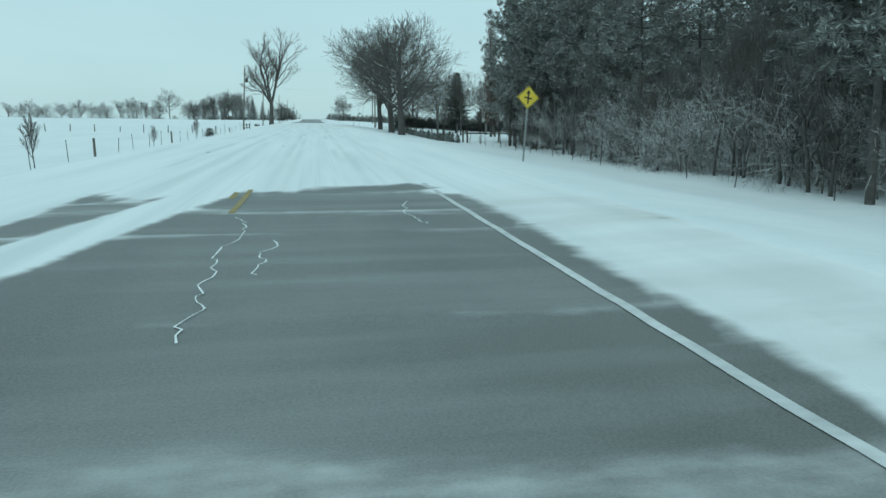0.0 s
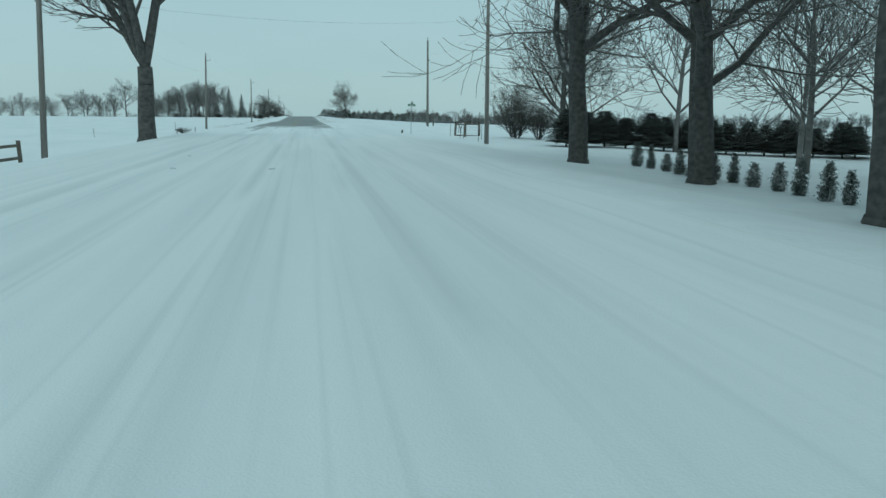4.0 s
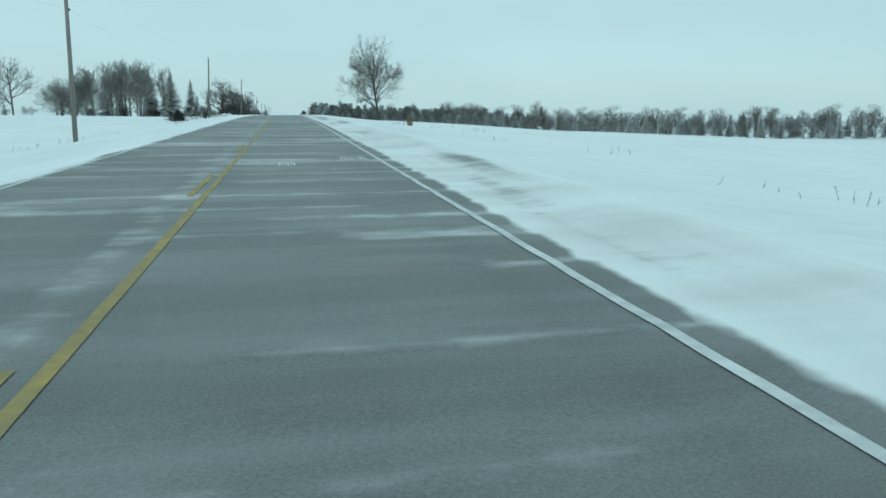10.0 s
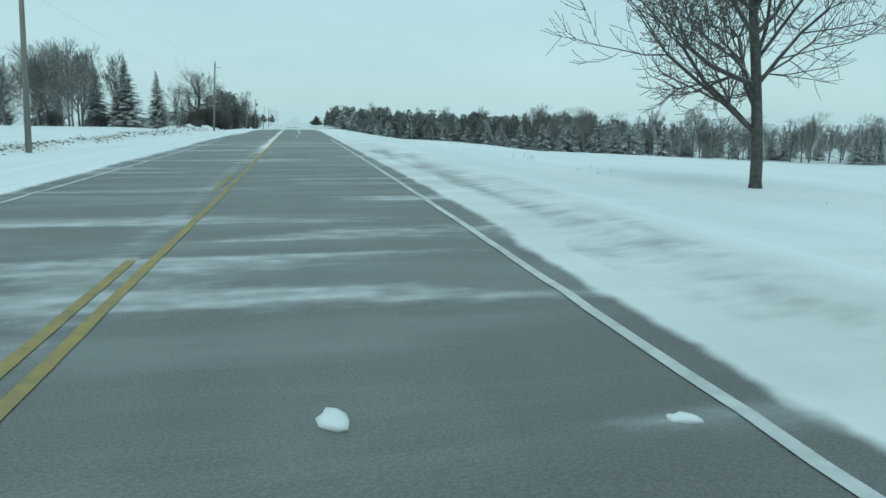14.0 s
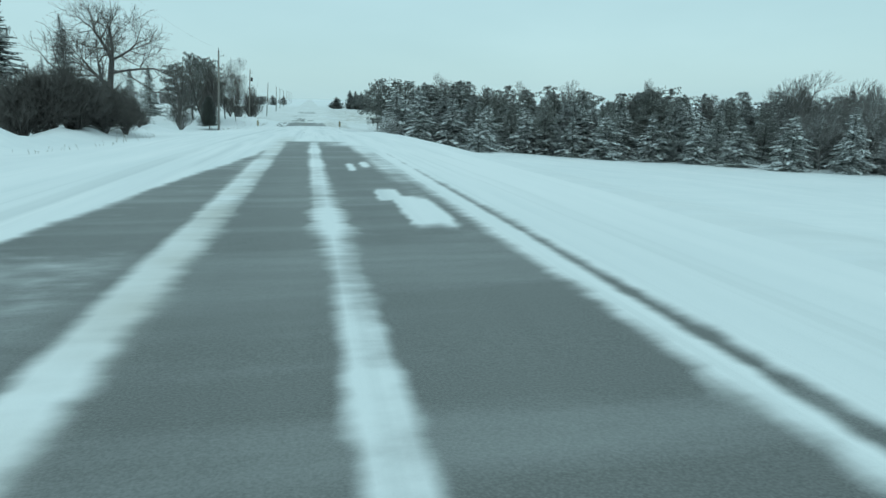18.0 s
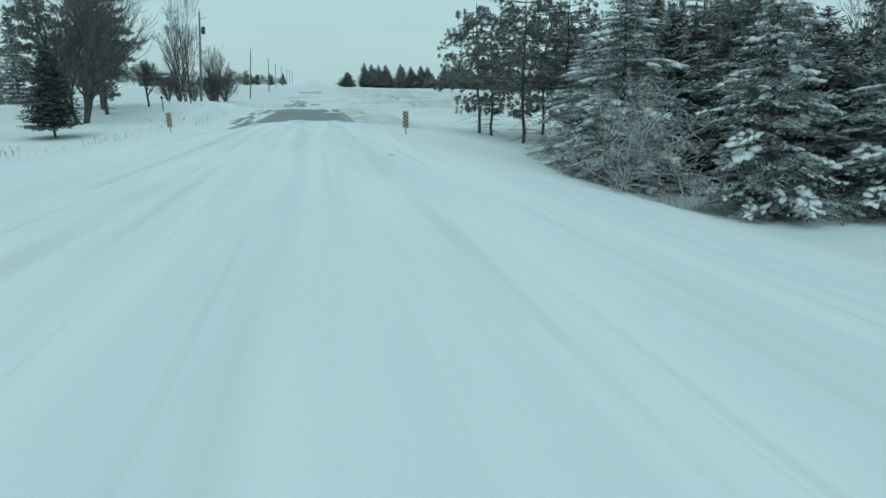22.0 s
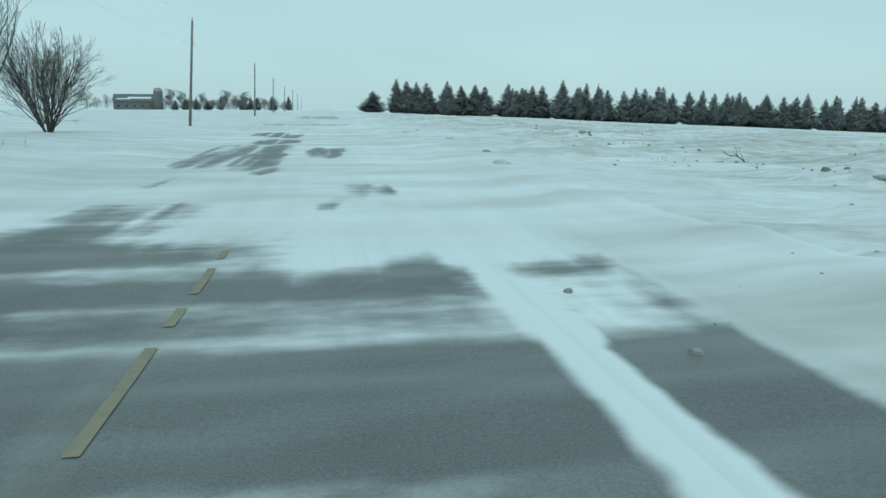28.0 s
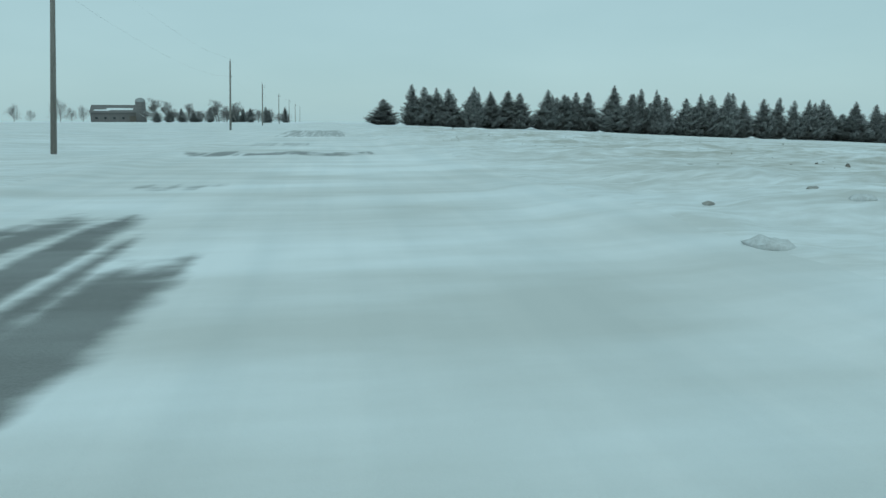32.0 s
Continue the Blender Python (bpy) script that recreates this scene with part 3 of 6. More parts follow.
def tubes(name, segs, sides, mat):
    """One mesh of tapered tubes: each seg is start, end, radius, radius."""
    s = np.array([(*a, *b, ra, rb) for a, b, ra, rb in segs])
    p0, p1, r0, r1 = s[:, 0:3], s[:, 3:6], s[:, 6], s[:, 7]
    d = p1 - p0
    d /= np.maximum(np.linalg.norm(d, axis=1, keepdims=True), 1e-6)
    ref = np.where(np.abs(d[:, 2:3]) > 0.9, np.array([[1.0, 0, 0]]), np.array([[0, 0, 1.0]]))
    u = np.cross(d, ref)
    u /= np.linalg.norm(u, axis=1, keepdims=True)
    v = np.cross(d, u)
    ang = np.arange(sides) * 2 * np.pi / sides
    ring = u[:, None] * np.cos(ang)[None, :, None] + v[:, None] * np.sin(ang)[None, :, None]
    a, b = p0[:, None] + ring * r0[:, None, None], p1[:, None] + ring * r1[:, None, None]
    verts = np.concatenate([a, b], 1).reshape(-1, 3)
    base = (np.arange(len(s)) * 2 * sides)[:, None]
    k = np.arange(sides)[None]
    k2 = (k + 1) % sides
    quads = np.stack([base + k, base + k2, base + sides + k2, base + sides + k], 2).reshape(-1, 4)
    return mesh_from(name, verts, quads, mat, True)


def blades(name, items, mat):
    """Folded needle sprays: root, tip, side vector, lift."""
    q = np.array([(*a, *b, *s) for a, b, s in items])
    a, b, s = q[:, :3], q[:, 3:6], q[:, 6:9]
    m = a * 0.45 + b * 0.55
    low = m - np.array([0, 0, 1.0]) * (np.linalg.norm(s, axis=1, keepdims=True) * 0.55)
    verts = np.stack([a, low + s, b, low - s], 1).reshape(-1, 3)
    f = (np.arange(len(q)) * 4)[:, None]
    faces = np.concatenate([f + np.array([[0, 1, 2]]), f + np.array([[0, 2, 3]])], 0)
    return mesh_from(name, verts, faces, mat)


# ---- trees ----
def rand_dir(rng):
    return Vector((rng.gauss(0, 1), rng.gauss(0, 1), rng.gauss(0, 1))).normalized()


def bare_tree(name, seed, h, r, clear, levels, label, mats, spread=0.75, rise=0.10, stems=1, min_r=0.012, category="tree", first=0.62, kids=0.45, nseg=3, lead=0.5, fork=0.0):
    rng = random.Random(seed)
    limbs, twigs = [], []

    def grow(p, d, length, rad, lev):
        n = (5 if lead < 0.6 else 8) if lev == 0 else nseg
        for i in range(n):
            d = (d + rand_dir(rng) * (0.06 if lev == 0 else 0.20) + Vector((0, 0, rise * (0.3 + 0.25 * lev)))).normalized()
            q = p + d * (length / n)
            r2 = max(rad * (1 - 0.42 / n * (1.2 if lev else 0.9)), min_r)
            (limbs if lev < 2 else twigs).append((p, q, rad, r2))
            p, rad = q, r2
            share = (i + 1) / n
            if lev < levels and (lev > 0 or share > clear):
                for _ in range((2 if rng.random() < kids or lev == 0 else 1) + int(kids)):
                    side = d.cross(rand_dir(rng)).normalized()
                    nd = (d * (1 - spread * 0.55) + side * spread * rng.uniform(0.7, 1.15)).normalized()
                    grow(p, nd, length * rng.uniform(0.48, first + 0.1) * (1.05 - 0.3 * share if lev == 0 else 0.95), max(rad * rng.uniform(0.42, 0.66), min_r), lev + 1)
        if lev < levels:
            for _ in range(2):
                nd = (d + rand_dir(rng) * spread * 0.55).normalized()
                grow(p, nd, length * rng.uniform(0.45, 0.62), max(rad * 0.72, min_r), lev + 1)

    if fork:
        # a short trunk that parts into upright limbs
        at, low, n = Vector((0, 0, 0.25)), r, 4
        limbs.append((Vector((0, 0, -0.4)), at, r * 1.45, r * 1.05))
        for i in range(n):
            up = at + Vector((rng.uniform(-0.08, 0.08), rng.uniform(-0.08, 0.08), fork * h / n))
            limbs.append((at, up, low, low * 0.95))
            at, low = up, low * 0.95
        for a, lean, share in ((0.2, 0.30, 0.46), (3.3, 0.20, 0.50), (1.7, 0.24, 0.40), (5.9, 0.62, 0.30)):
            grow(at, Vector((math.cos(a) * lean, math.sin(a) * lean, 1)).normalized(), h * share, low * (0.35 + 0.7 * share), 0)
    elif stems == 1:
        limbs.append((Vector((0, 0, -0.4)), Vector((0, 0, 0.25)), r * 1.45, r * 1.05))
        grow(Vector((0, 0, 0.25)), Vector((0, 0, 1)), h * lead, r, 0)
    else:
        for k in range(stems):
            a = k * 6.283 / stems + rng.random()
            lean = rng.uniform(0.15, 0.5)
            grow(Vector((math.cos(a) * r * 1.5, math.sin(a) * r * 1.5, -0.2)), Vector((math.cos(a) * lean, math.sin(a) * lean, 1)).normalized(), h * rng.uniform(0.4, 0.52), r, 0)
    top = max(q.z for _, q, _, _ in limbs + twigs)
    k = h / top
    scale_seg = lambda ss: [(a * k, b * k, ra, rb) for a, b, ra, rb in ss]
    t = thing(name, (0, 0, -900), label, category)
    part("trunk", tubes("trunk", scale_seg(limbs), 7, mats[0]), None, t)
    part("crown", tubes("crown", scale_seg(twigs), 3, mats[1]), None, t, "bare branching twigs")
    return t


def spruce(name, seed, h, rad, label, mat, dense=1.0, low=0.05, droop=0.35, pads=0, category="spruce", ragged=0.25, leaf=1.0, power=0.85, tier=1.0):
    rng = random.Random(seed)
    wood, needles, lumps = [], [], []
    stem = [(Vector((0, 0, -0.5)), Vector((0, 0, h * 0.5)), 0.016 * h, 0.010 * h), (Vector((0, 0, h * 0.5)), Vector((0, 0, h * 0.98)), 0.010 * h, 0.01)]
    z = low * h
    while z < h * 0.985:
        f = z / h
        reach = rad * (1 - f) ** power * (0.75 + 0.25 * min(1, f * 8)) + 0.10 * (1 - f)
        nb = max(4, int((6 + 4 * (1 - f)) * dense))
        a0 = rng.random() * 6.28
        for k in range(nb):
            a = a0 + k * 6.283 / nb + rng.uniform(-0.25, 0.25)
            length = reach * rng.uniform(1 - ragged * 1.6, 1 + ragged * 0.5)
            out = Vector((math.cos(a), math.sin(a), 0))
            side = Vector((-math.sin(a), math.cos(a), 0))
            zz = z + rng.uniform(-0.12, 0.12)
            dip = droop * length * (1 - 0.6 * f)
            sway = rng.uniform(-0.15, 0.15) * length
            point = lambda s: out * (length * s) + side * (sway * s * s) + Vector((0, 0, zz + 0.12 * length * s - dip * s * s + 0.10 * length * max(0, s - 0.7)))
            wood.append((point(0), point(0.85), 0.010 + 0.004 * length, 0.005))
            n = max(3, int(length * 3.6 * dense / leaf))
            for i in range(n):
                s = 0.15 + 0.85 * (i + 0.6 + rng.uniform(-0.3, 0.3)) / n
                p = point(min(s, 1.0))
                w = min((min(0.16, 0.35 * length) + 0.30 * length * (1 - s * 0.7)) * rng.uniform(0.7, 1.2), 0.85)
                for sg in (-1, 1):
                    if leaf < 0.8:
                        # a side twig set with short needle sprays
                        end = p + side * (sg * w) + out * (w * rng.uniform(0.3, 0.8)) + Vector((0, 0, -w * rng.uniform(0.0, 0.35)))
                        m = max(2, int(w / (0.20 * leaf)))
                        for j in range(m):
                            c = p.lerp(end, (j + rng.random()) / m)
                            d = ((end - p).normalized() + rand_dir(rng) * 0.5).normalized()
                            lw = rng.uniform(0.22, 0.42) * leaf
                            needles.append((c, c + d * lw, d.cross(Vector((0, 0, 1)) + rand_dir(rng) * 0.3).normalized() * (0.075 * leaf + 0.012 if leaf > 0.5 else 0.055 * leaf + 0.008)))
                    else:
                        tip = p + side * (sg * w) + out * (w * rng.uniform(0.35, 0.8)) + Vector((0, 0, -w * rng.uniform(0.1, 0.45)))
                        needles.append((p, tip, (tip - p).cross(Vector((0, 0, 1))).normalized() * (0.20 * w + 0.03)))
            needles.append((point(0.75), point(1.0) + out * 0.18 + Vector((0, 0, 0.02)), side * 0.09 * leaf))
            if pads and length > 0.5 and rng.random() < pads:
                m = int(3 + length * 3.6)
                heavy = rng.uniform(0.6, 1.4)
                for i in range(m):
                    s = 0.40 + 0.62 * (i + rng.random()) / m
                    size = (0.066 + 0.024 * length) * heavy * rng.uniform(0.45, 1.35)
                    lumps.append((point(min(s, 1.0)) + side * rng.uniform(-0.30, 0.30) * length * (1.25 - s) + Vector((0, 0, rng.uniform(0.0, 0.06))), size, a + rng.uniform(-0.5, 0.5)))
        z += max(0.16, (0.035 if leaf > 0.8 else 0.046) * h * (1.15 - 0.5 * f) / dense * tier)
    needles.append((Vector((0, 0, h * 0.93)), Vector((0, 0, h)), Vector((0.08, 0, 0))))
    needles.append((Vector((0, 0, h * 0.93)), Vector((0.02, 0, h)), Vector((0, 0.08, 0))))
    t = thing(name, (0, 0, -900), label, category)
    part("trunk", tubes("trunk", stem + wood, 4, M_BARK), None, t)
    part("crown", blades("crown", needles, mat), None, t)
    if lumps:
        bm = bmesh.new()
        for p, s, a in lumps:
            m = Matrix.Translation(p) @ Matrix.Rotation(a, 4, "Z") @ Matrix.Rotation(0.22, 4, "Y") @ Matrix.Diagonal((s * 1.55, s * 1.0, s * 0.28 + 0.015, 1))
            made = bmesh.ops.create_icosphere(bm, subdivisions=1, radius=1.0, matrix=m)
            for v in made["verts"]:
                v.co += rand_dir(rng) * s * 0.42
        tagged(part("snow_load", bm, M_ROOF, t, "clumps of white snow on the boughs", True), kind="stuff")
    return t


def pine(name, seed, h, label, crown_from=0.35, reach=2.2, category="pine", tufts=9, step_z=0.55, blade=0.045, girth=0.011, needle=1.0, taper=0.6, level=0.35):
    rng = random.Random(seed)
    wood, needles = [], []
    p = Vector((0, 0, -0.5))
    spine = [p]
    for i in range(8):
        p = p + Vector((rng.uniform(-0.12, 0.12), rng.uniform(-0.12, 0.12), (h + 0.5) / 8))
        spine.append(p)
    for i in range(8):
        wood.append((spine[i], spine[i + 1], girth * h * (1 - i / 9.5), girth * h * (1 - (i + 1) / 9.5)))
    at = lambda z: spine[min(int(z / h * 8), 7)].lerp(spine[min(int(z / h * 8), 7) + 1], (z / h * 8) % 1)
    z = crown_from * h
    while z < h * 0.98:
        f = (z / h - crown_from) / (1 - crown_from)
        for k in range(rng.randint(3, 5)):
            a = rng.random() * 6.283
            length = reach * (0.30 + 1.1 * min(f * 2.5 + 0.2, 1) * (1 - f) ** taper) * rng.uniform(0.5, 1.1)
            out = Vector((math.cos(a), math.sin(a), rng.uniform(-0.05, level))).normalized()
            root = at(z)
            tip = root + out * length
            wood.append((root, tip, 0.03, 0.012))
            for i in range(max(3, int(length * 4.5))):
                c = root.lerp(tip, rng.uniform(0.3, 1.05)) + rand_dir(rng) * 0.22
                for _ in range(tufts):
                    d = (rand_dir(rng) + Vector((0, 0, 0.35)) + out * 0.5).normalized()
                    w = rng.uniform(0.22, 0.40) * needle
                    needles.append((c, c + d * w, d.cross(rand_dir(rng)).normalized() * blade))
        z += step_z * rng.uniform(0.7, 1.2)
    for i in range(34):
        zz = h * rng.uniform(0.06, crown_from + 0.1)
        a = rng.random() * 6.283
        root = at(zz)
        wood.append((root, root + Vector((math.cos(a), math.sin(a), rng.uniform(-0.35, 0.1))) * rng.uniform(0.4, 1.9), 0.016, 0.005))
    t = thing(name, (0, 0, -900), label, category)
    part("trunk", tubes("trunk", wood, 6, M_BARK), None, t)
    part("crown", blades("crown", needles, M_PINE), None, t)
    return t


placed = random.Random(5)


def plant(proto, x, y, h=1.0, wide=None, turn=None, sink=0.0, group="", label=""):
    """A copy of a tree, scaled, standing on the snow."""
    wide = h if wide is None else wide
    m = pose(x, y, gz(x, y) - sink, placed.uniform(-2, 2), placed.uniform(-2, 2), placed.uniform(0, 360) if turn is None else turn) @ Matrix.Diagonal((wide, wide, h, 1))
    c = copy_thing(proto, m)
    c.scale = (wide, wide, h)
    if group:
        tagged(c, group=group)
    if label:
        tagged(c, label)
    return c


protos = []


def proto(t):
    protos.append(t)
    return t


BW = (M_BARK, M_TWIG)
# Pair for the woods, with haze put into the bark colour.
HAZE_W = (M_HAZETWIG, M_HAZETWIG)
maple_a = proto(bare_tree("maple_tree", 11, 17, 0.42, 0.22, 4, "tall bare maple with dark trunk beside the snowy road", BW, 0.76, 0.11, min_r=0.013, first=0.76))
maple_b = proto(bare_tree("maple_tree", 12, 17, 0.40, 0.20, 4, "tall bare maple with spreading limbs beside the snowy road", BW, 0.80, 0.10, min_r=0.013, first=0.78))
forked = proto(bare_tree("bare_tree", 26, 18, 0.36, 0.30, 3, "tall forked leafless tree standing alone in snow", BW, 0.50, 0.12, min_r=0.012, first=0.50, kids=0.5, fork=0.24))
lone = proto(bare_tree("bare_tree", 31, 13.2, 0.19, 0.22, 4, "lone leafless round-crowned tree on a snowy field edge", BW, 0.80, 0.10, min_r=0.009, first=0.62, kids=0.6, lead=0.60))
wood_a = proto(bare_tree("bare_tree", 41, 14, 0.20, 0.30, 3, "leafless deciduous tree in a distant wood", HAZE_W, 0.72, 0.12, min_r=0.017, first=0.66, kids=1.0, nseg=2))
wood_b = proto(bare_tree("bare_tree", 42, 14, 0.20, 0.25, 3, "leafless deciduous tree with upright branches", HAZE_W, 0.58, 0.20, min_r=0.017, kids=1.0, nseg=2))
wood_c = proto(bare_tree("field_tree", 43, 12, 0.18, 0.15, 3, "leafless rounded field tree", HAZE_W, 0.88, 0.09, min_r=0.017, first=0.70, kids=1.0, nseg=2))
birch = proto(bare_tree("birch_tree", 51, 12, 0.12, 0.30, 4, "slender leafless birch with fine twigs", BW, 0.48, 0.20, min_r=0.008, kids=0.2, nseg=2))
grey_birch = proto(bare_tree("birch_tree", 52, 12, 0.11, 0.30, 4, "slender leafless tree with haze-pale twigs in the pine wood", HAZE_W, 0.48, 0.20, min_r=0.008, kids=0.2, nseg=2))
bush = proto(bare_tree("shrub", 61, 5.0, 0.045, 0.10, 3, "leafless many-stemmed shrub in snow", BW, 0.60, 0.18, stems=9, min_r=0.007, category="shrub", kids=0.2, nseg=2))
frosty = proto(bare_tree("shrub", 62, 4.5, 0.05, 0.10, 3, "arching shrub with snow-coated branches at the wood edge", (M_FROST, M_FROST), 1.05, -0.05, stems=3, min_r=0.010, category="shrub", first=0.85, kids=0.0, nseg=3))
sapling = proto(bare_tree("sapling", 63, 3.0, 0.03, 0.15, 3, "thin leafless sapling in the snow", BW, 0.5, 0.2, min_r=0.006, category="sapling"))
frost_sap = proto(bare_tree("sapling", 69, 3.6, 0.03, 0.12, 3, "slender sapling with snow-coated twigs under the pines", (M_FROST, M_FROST), 0.62, 0.10, stems=2, min_r=0.007, category="sapling", kids=0.1))
spr_a = proto(spruce("spruce_tree", 71, 9, 2.3, "dark green spruce tree in snow", M_SNOWHAZEN, 1.15))
spr_b = proto(spruce("spruce_tree", 72, 9, 2.0, "narrow dark green spruce tree in snow", M_SNOWHAZEN, 1.15, ragged=0.4))
spr_c = proto(spruce("spruce_tree", 78, 9, 2.8, "full dark green spruce standing in snow", M_NEEDLE, 1.2, 0.04, 0.25, ragged=0.42, leaf=0.75, power=1.0))
thicket = proto(bare_tree("shrub", 64, 5.0, 0.04, 0.08, 3, "dense dark leafless thicket in the snow", BW, 0.62, 0.16, stems=15, min_r=0.011, category="shrub", kids=0.6, nseg=2))
crab = proto(bare_tree("fruit_tree", 65, 5.4, 0.11, 0.22, 4, "small round leafless fruit tree with a short trunk", BW, 0.62, 0.14, min_r=0.008, category="tree", first=0.80))
twin = proto(bare_tree("bare_tree", 66, 12.5, 0.17, 0.18, 3, "leafless tree forking low into many upright limbs", BW, 0.52, 0.16, stems=3, min_r=0.011, first=0.72, kids=0.6))
spr_f = proto(spruce("spruce_tree", 79, 9, 3.7, "broad pointed spruce of a dark windbreak row", M_HAZEN, 1.5, 0.03, -0.20, ragged=0.42, leaf=0.8, power=1.0, tier=0.9))
lad_a = proto(spruce("laden_spruce", 73, 9, 3.5, "spruce tree with boughs laden with snow", M_LADEN, 1.25, 0.03, 0.34, 0.55, ragged=0.42, leaf=0.45, power=0.78, tier=1.35))
lad_b = proto(spruce("laden_spruce", 74, 9, 3.2, "snow-laden spruce with drooping boughs", M_LADEN, 1.2, 0.03, 0.42, 0.5, ragged=0.50, leaf=0.45, power=0.82, tier=1.45))
cedar = proto(spruce("cedar_tree", 75, 6.5, 1.9, "small dense evergreen cedar with a short trunk", M_DARKPINE, 1.5, 0.14, 0.1, category="cedar", ragged=0.35, leaf=0.7, power=0.6))
fan = proto(bare_tree("shrub", 67, 6.8, 0.05, 0.1, 3, "tall leafless shrub with stems fanning from the snow", BW, 0.50, 0.14, stems=13, min_r=0.007, category="shrub", kids=0.1, nseg=2))
vee = proto(bare_tree("bare_tree", 68, 9.0, 0.13, 0.15, 3, "small leafless tree with limbs forking in a vee", BW, 0.45, 0.18, min_r=0.009, first=0.85, kids=0.1))
pin_a = proto(pine("pine_tree", 81, 14, "tall pine with a bare lower trunk", 0.28, 2.6, tufts=14, blade=0.03))
pin_b = proto(pine("pine_tree", 82, 14, "tall dark pine in a roadside wood", 0.18, 2.9, tufts=14, blade=0.03))
pin_c = proto(spruce("pine_tree", 83, 13, 4.0, "tall dense dark pine with pruned lower trunk", M_DARKPINE, 1.55, 0.16, 0.12, category="pine", ragged=0.4, leaf=0.75, power=0.55))
hedge_c = proto(spruce("cedar_shrub", 76, 1.1, 0.36, "small cedar shrub of a young hedge in snow", M_SNOWHAZEN, 1.9, 0.03, -0.5, category="cedar shrub", ragged=0.5, leaf=0.42, power=0.35))
farm_oak = proto(bare_tree("bare_tree", 35, 16.5, 0.45, 0.25, 4, "large leafless farmyard tree with thick crooked limbs", BW, 0.95, 0.05, min_r=0.012, first=0.78))
pin_d = proto(pine("pine_tree", 84, 9, "slim pine with sparse level branches and bare trunk", 0.24, 3.1, tufts=44, step_z=0.42, blade=0.013, girth=0.013, needle=0.62, level=0.14))
rusty = proto(spruce("column_tree", 77, 12, 1.5, "narrow columnar tree with rusty brown leaves", M_RUST, 1.15, 0.10, -0.7, category="tree", ragged=0.45, leaf=0.5, power=0.45))

tall_spr = proto(spruce("spruce_tree", 85, 18, 4.9, "tall dark farmyard spruce with ragged tiers", M_SNOWHAZEN, 1.7, 0.04, 0.30, ragged=0.5, leaf=0.9, power=0.95, tier=1.15))
low_pine = proto(pine("pine_tree", 86, 14, "broad dark pine with boughs nearly to the ground", 0.08, 3.4, tufts=17, step_z=0.34, blade=0.028, girth=0.014, needle=0.9, taper=1.0, level=0.22))
yard_pine = proto(pine("pine_tree", 88, 13, "dense rounded dark pine with a pruned lower trunk", 0.17, 3.6, tufts=18, step_z=0.32, blade=0.030, girth=0.016, taper=0.55, level=0.45))
wind_spr = proto(spruce("spruce_tree", 87, 9, 3.0, "ragged pointed spruce of a dark windbreak row", M_HAZEN, 1.45, 0.03, -0.30, ragged=0.55, leaf=0.8, power=0.75, tier=0.85))
dense_bare = proto(bare_tree("bare_tree", 44, 20, 0.34, 0.25, 4, "tall leafless farmyard tree with upswept limbs", HAZE_W, 0.50, 0.20, min_r=0.020, first=0.74, kids=0.8, nseg=2, lead=0.45))

# ---- beside the road: maples, forked tree, lone tree ----
for x, y, k, p in ((12.4, 102.5, 1.05, maple_a), (12.0, 112.5, 1.05, maple_b), (13.0, 121.5, 0.9, maple_a), (11.8, 129.5, 0.95, maple_b)):
    plant(p, x, y, k, k * 1.18, group="roadside maples")
plant(forked, -7.9, 139.0, 1.0, 1.24, turn=165)
plant(lone, 14.6, 360.5, 1.03, 1.04, turn=150)

# ---- pine wood beside the first bend of the field ----
wood_rng = random.Random(7)
for k in range(34):
    y = wood_rng.uniform(14, 74)
    x = 17.0 + 20 * wood_rng.random() ** 1.2 + max(0, (y - 60) * 0.3)
    plant((pin_a, pin_b, pin_b)[k % 3], x, y, wood_rng.uniform(0.62, 0.92), 0.9, group="pine wood")
for k in range(15):
    plant((frosty, sapling, sapling)[k % 3], wood_rng.uniform(15.2, 19.0), wood_rng.uniform(12, 62), wood_rng.uniform(0.6, 0.95), group="snow-coated brush")
for k in range(28):
    plant((low_pine, pin_b)[k % 2], wood_rng.uniform(24, 46), wood_rng.uniform(10, 66), wood_rng.uniform(0.75, 1.0), 0.95, group="pine wood")
for x, y, k in ((20.9, 28.5, 0.95), (15.2, 17.2, 1.0), (16.2, 16.2, 0.9), (18.4, 22.0, 0.9)):
    plant(pin_a, x, y, k, group="pine wood")
for k in range(56):
    plant(grey_birch, 17.2 + 16 * wood_rng.random() ** 1.5, wood_rng.uniform(12, 66), wood_rng.uniform(0.3, 0.95), group="pine wood", wide=wood_rng.uniform(0.5, 0.9))
for k in range(4):
    plant((pin_b, pin_a)[k % 2], wood_rng.uniform(17.0, 25.0), wood_rng.uniform(16, 44), wood_rng.uniform(0.6, 0.85), 0.95, group="pine wood")
for k in range(3):
    plant(frosty, wood_rng.uniform(17.0, 18.5), wood_rng.uniform(20, 46), wood_rng.uniform(0.8, 1.1), group="snow-coated brush")
for x, y, k in ((25.6, 84.0, 1.1), (22.4, 76.0, 1.15), (24.2, 74.6, 1.1), (27.5, 78.0, 1.05), (21.4, 70.5, 1.0), (25.5, 70.0, 1.1), (30.5, 82.0, 1.1), (29.0, 73.0, 1.0), (23.5, 66.5, 1.0), (33.0, 78.0, 1.05), (27.8, 84.5, 1.1), (31.5, 76.0, 1.1), (35.5, 85.0, 1.1), (19.6, 66.0, 0.95), (28.5, 67.5, 1.05), (24.8, 79.8, 1.05), (36.0, 72.0, 1.1)):
    plant(low_pine, x, y, k, k * 1.1, group="pines by the lawn")
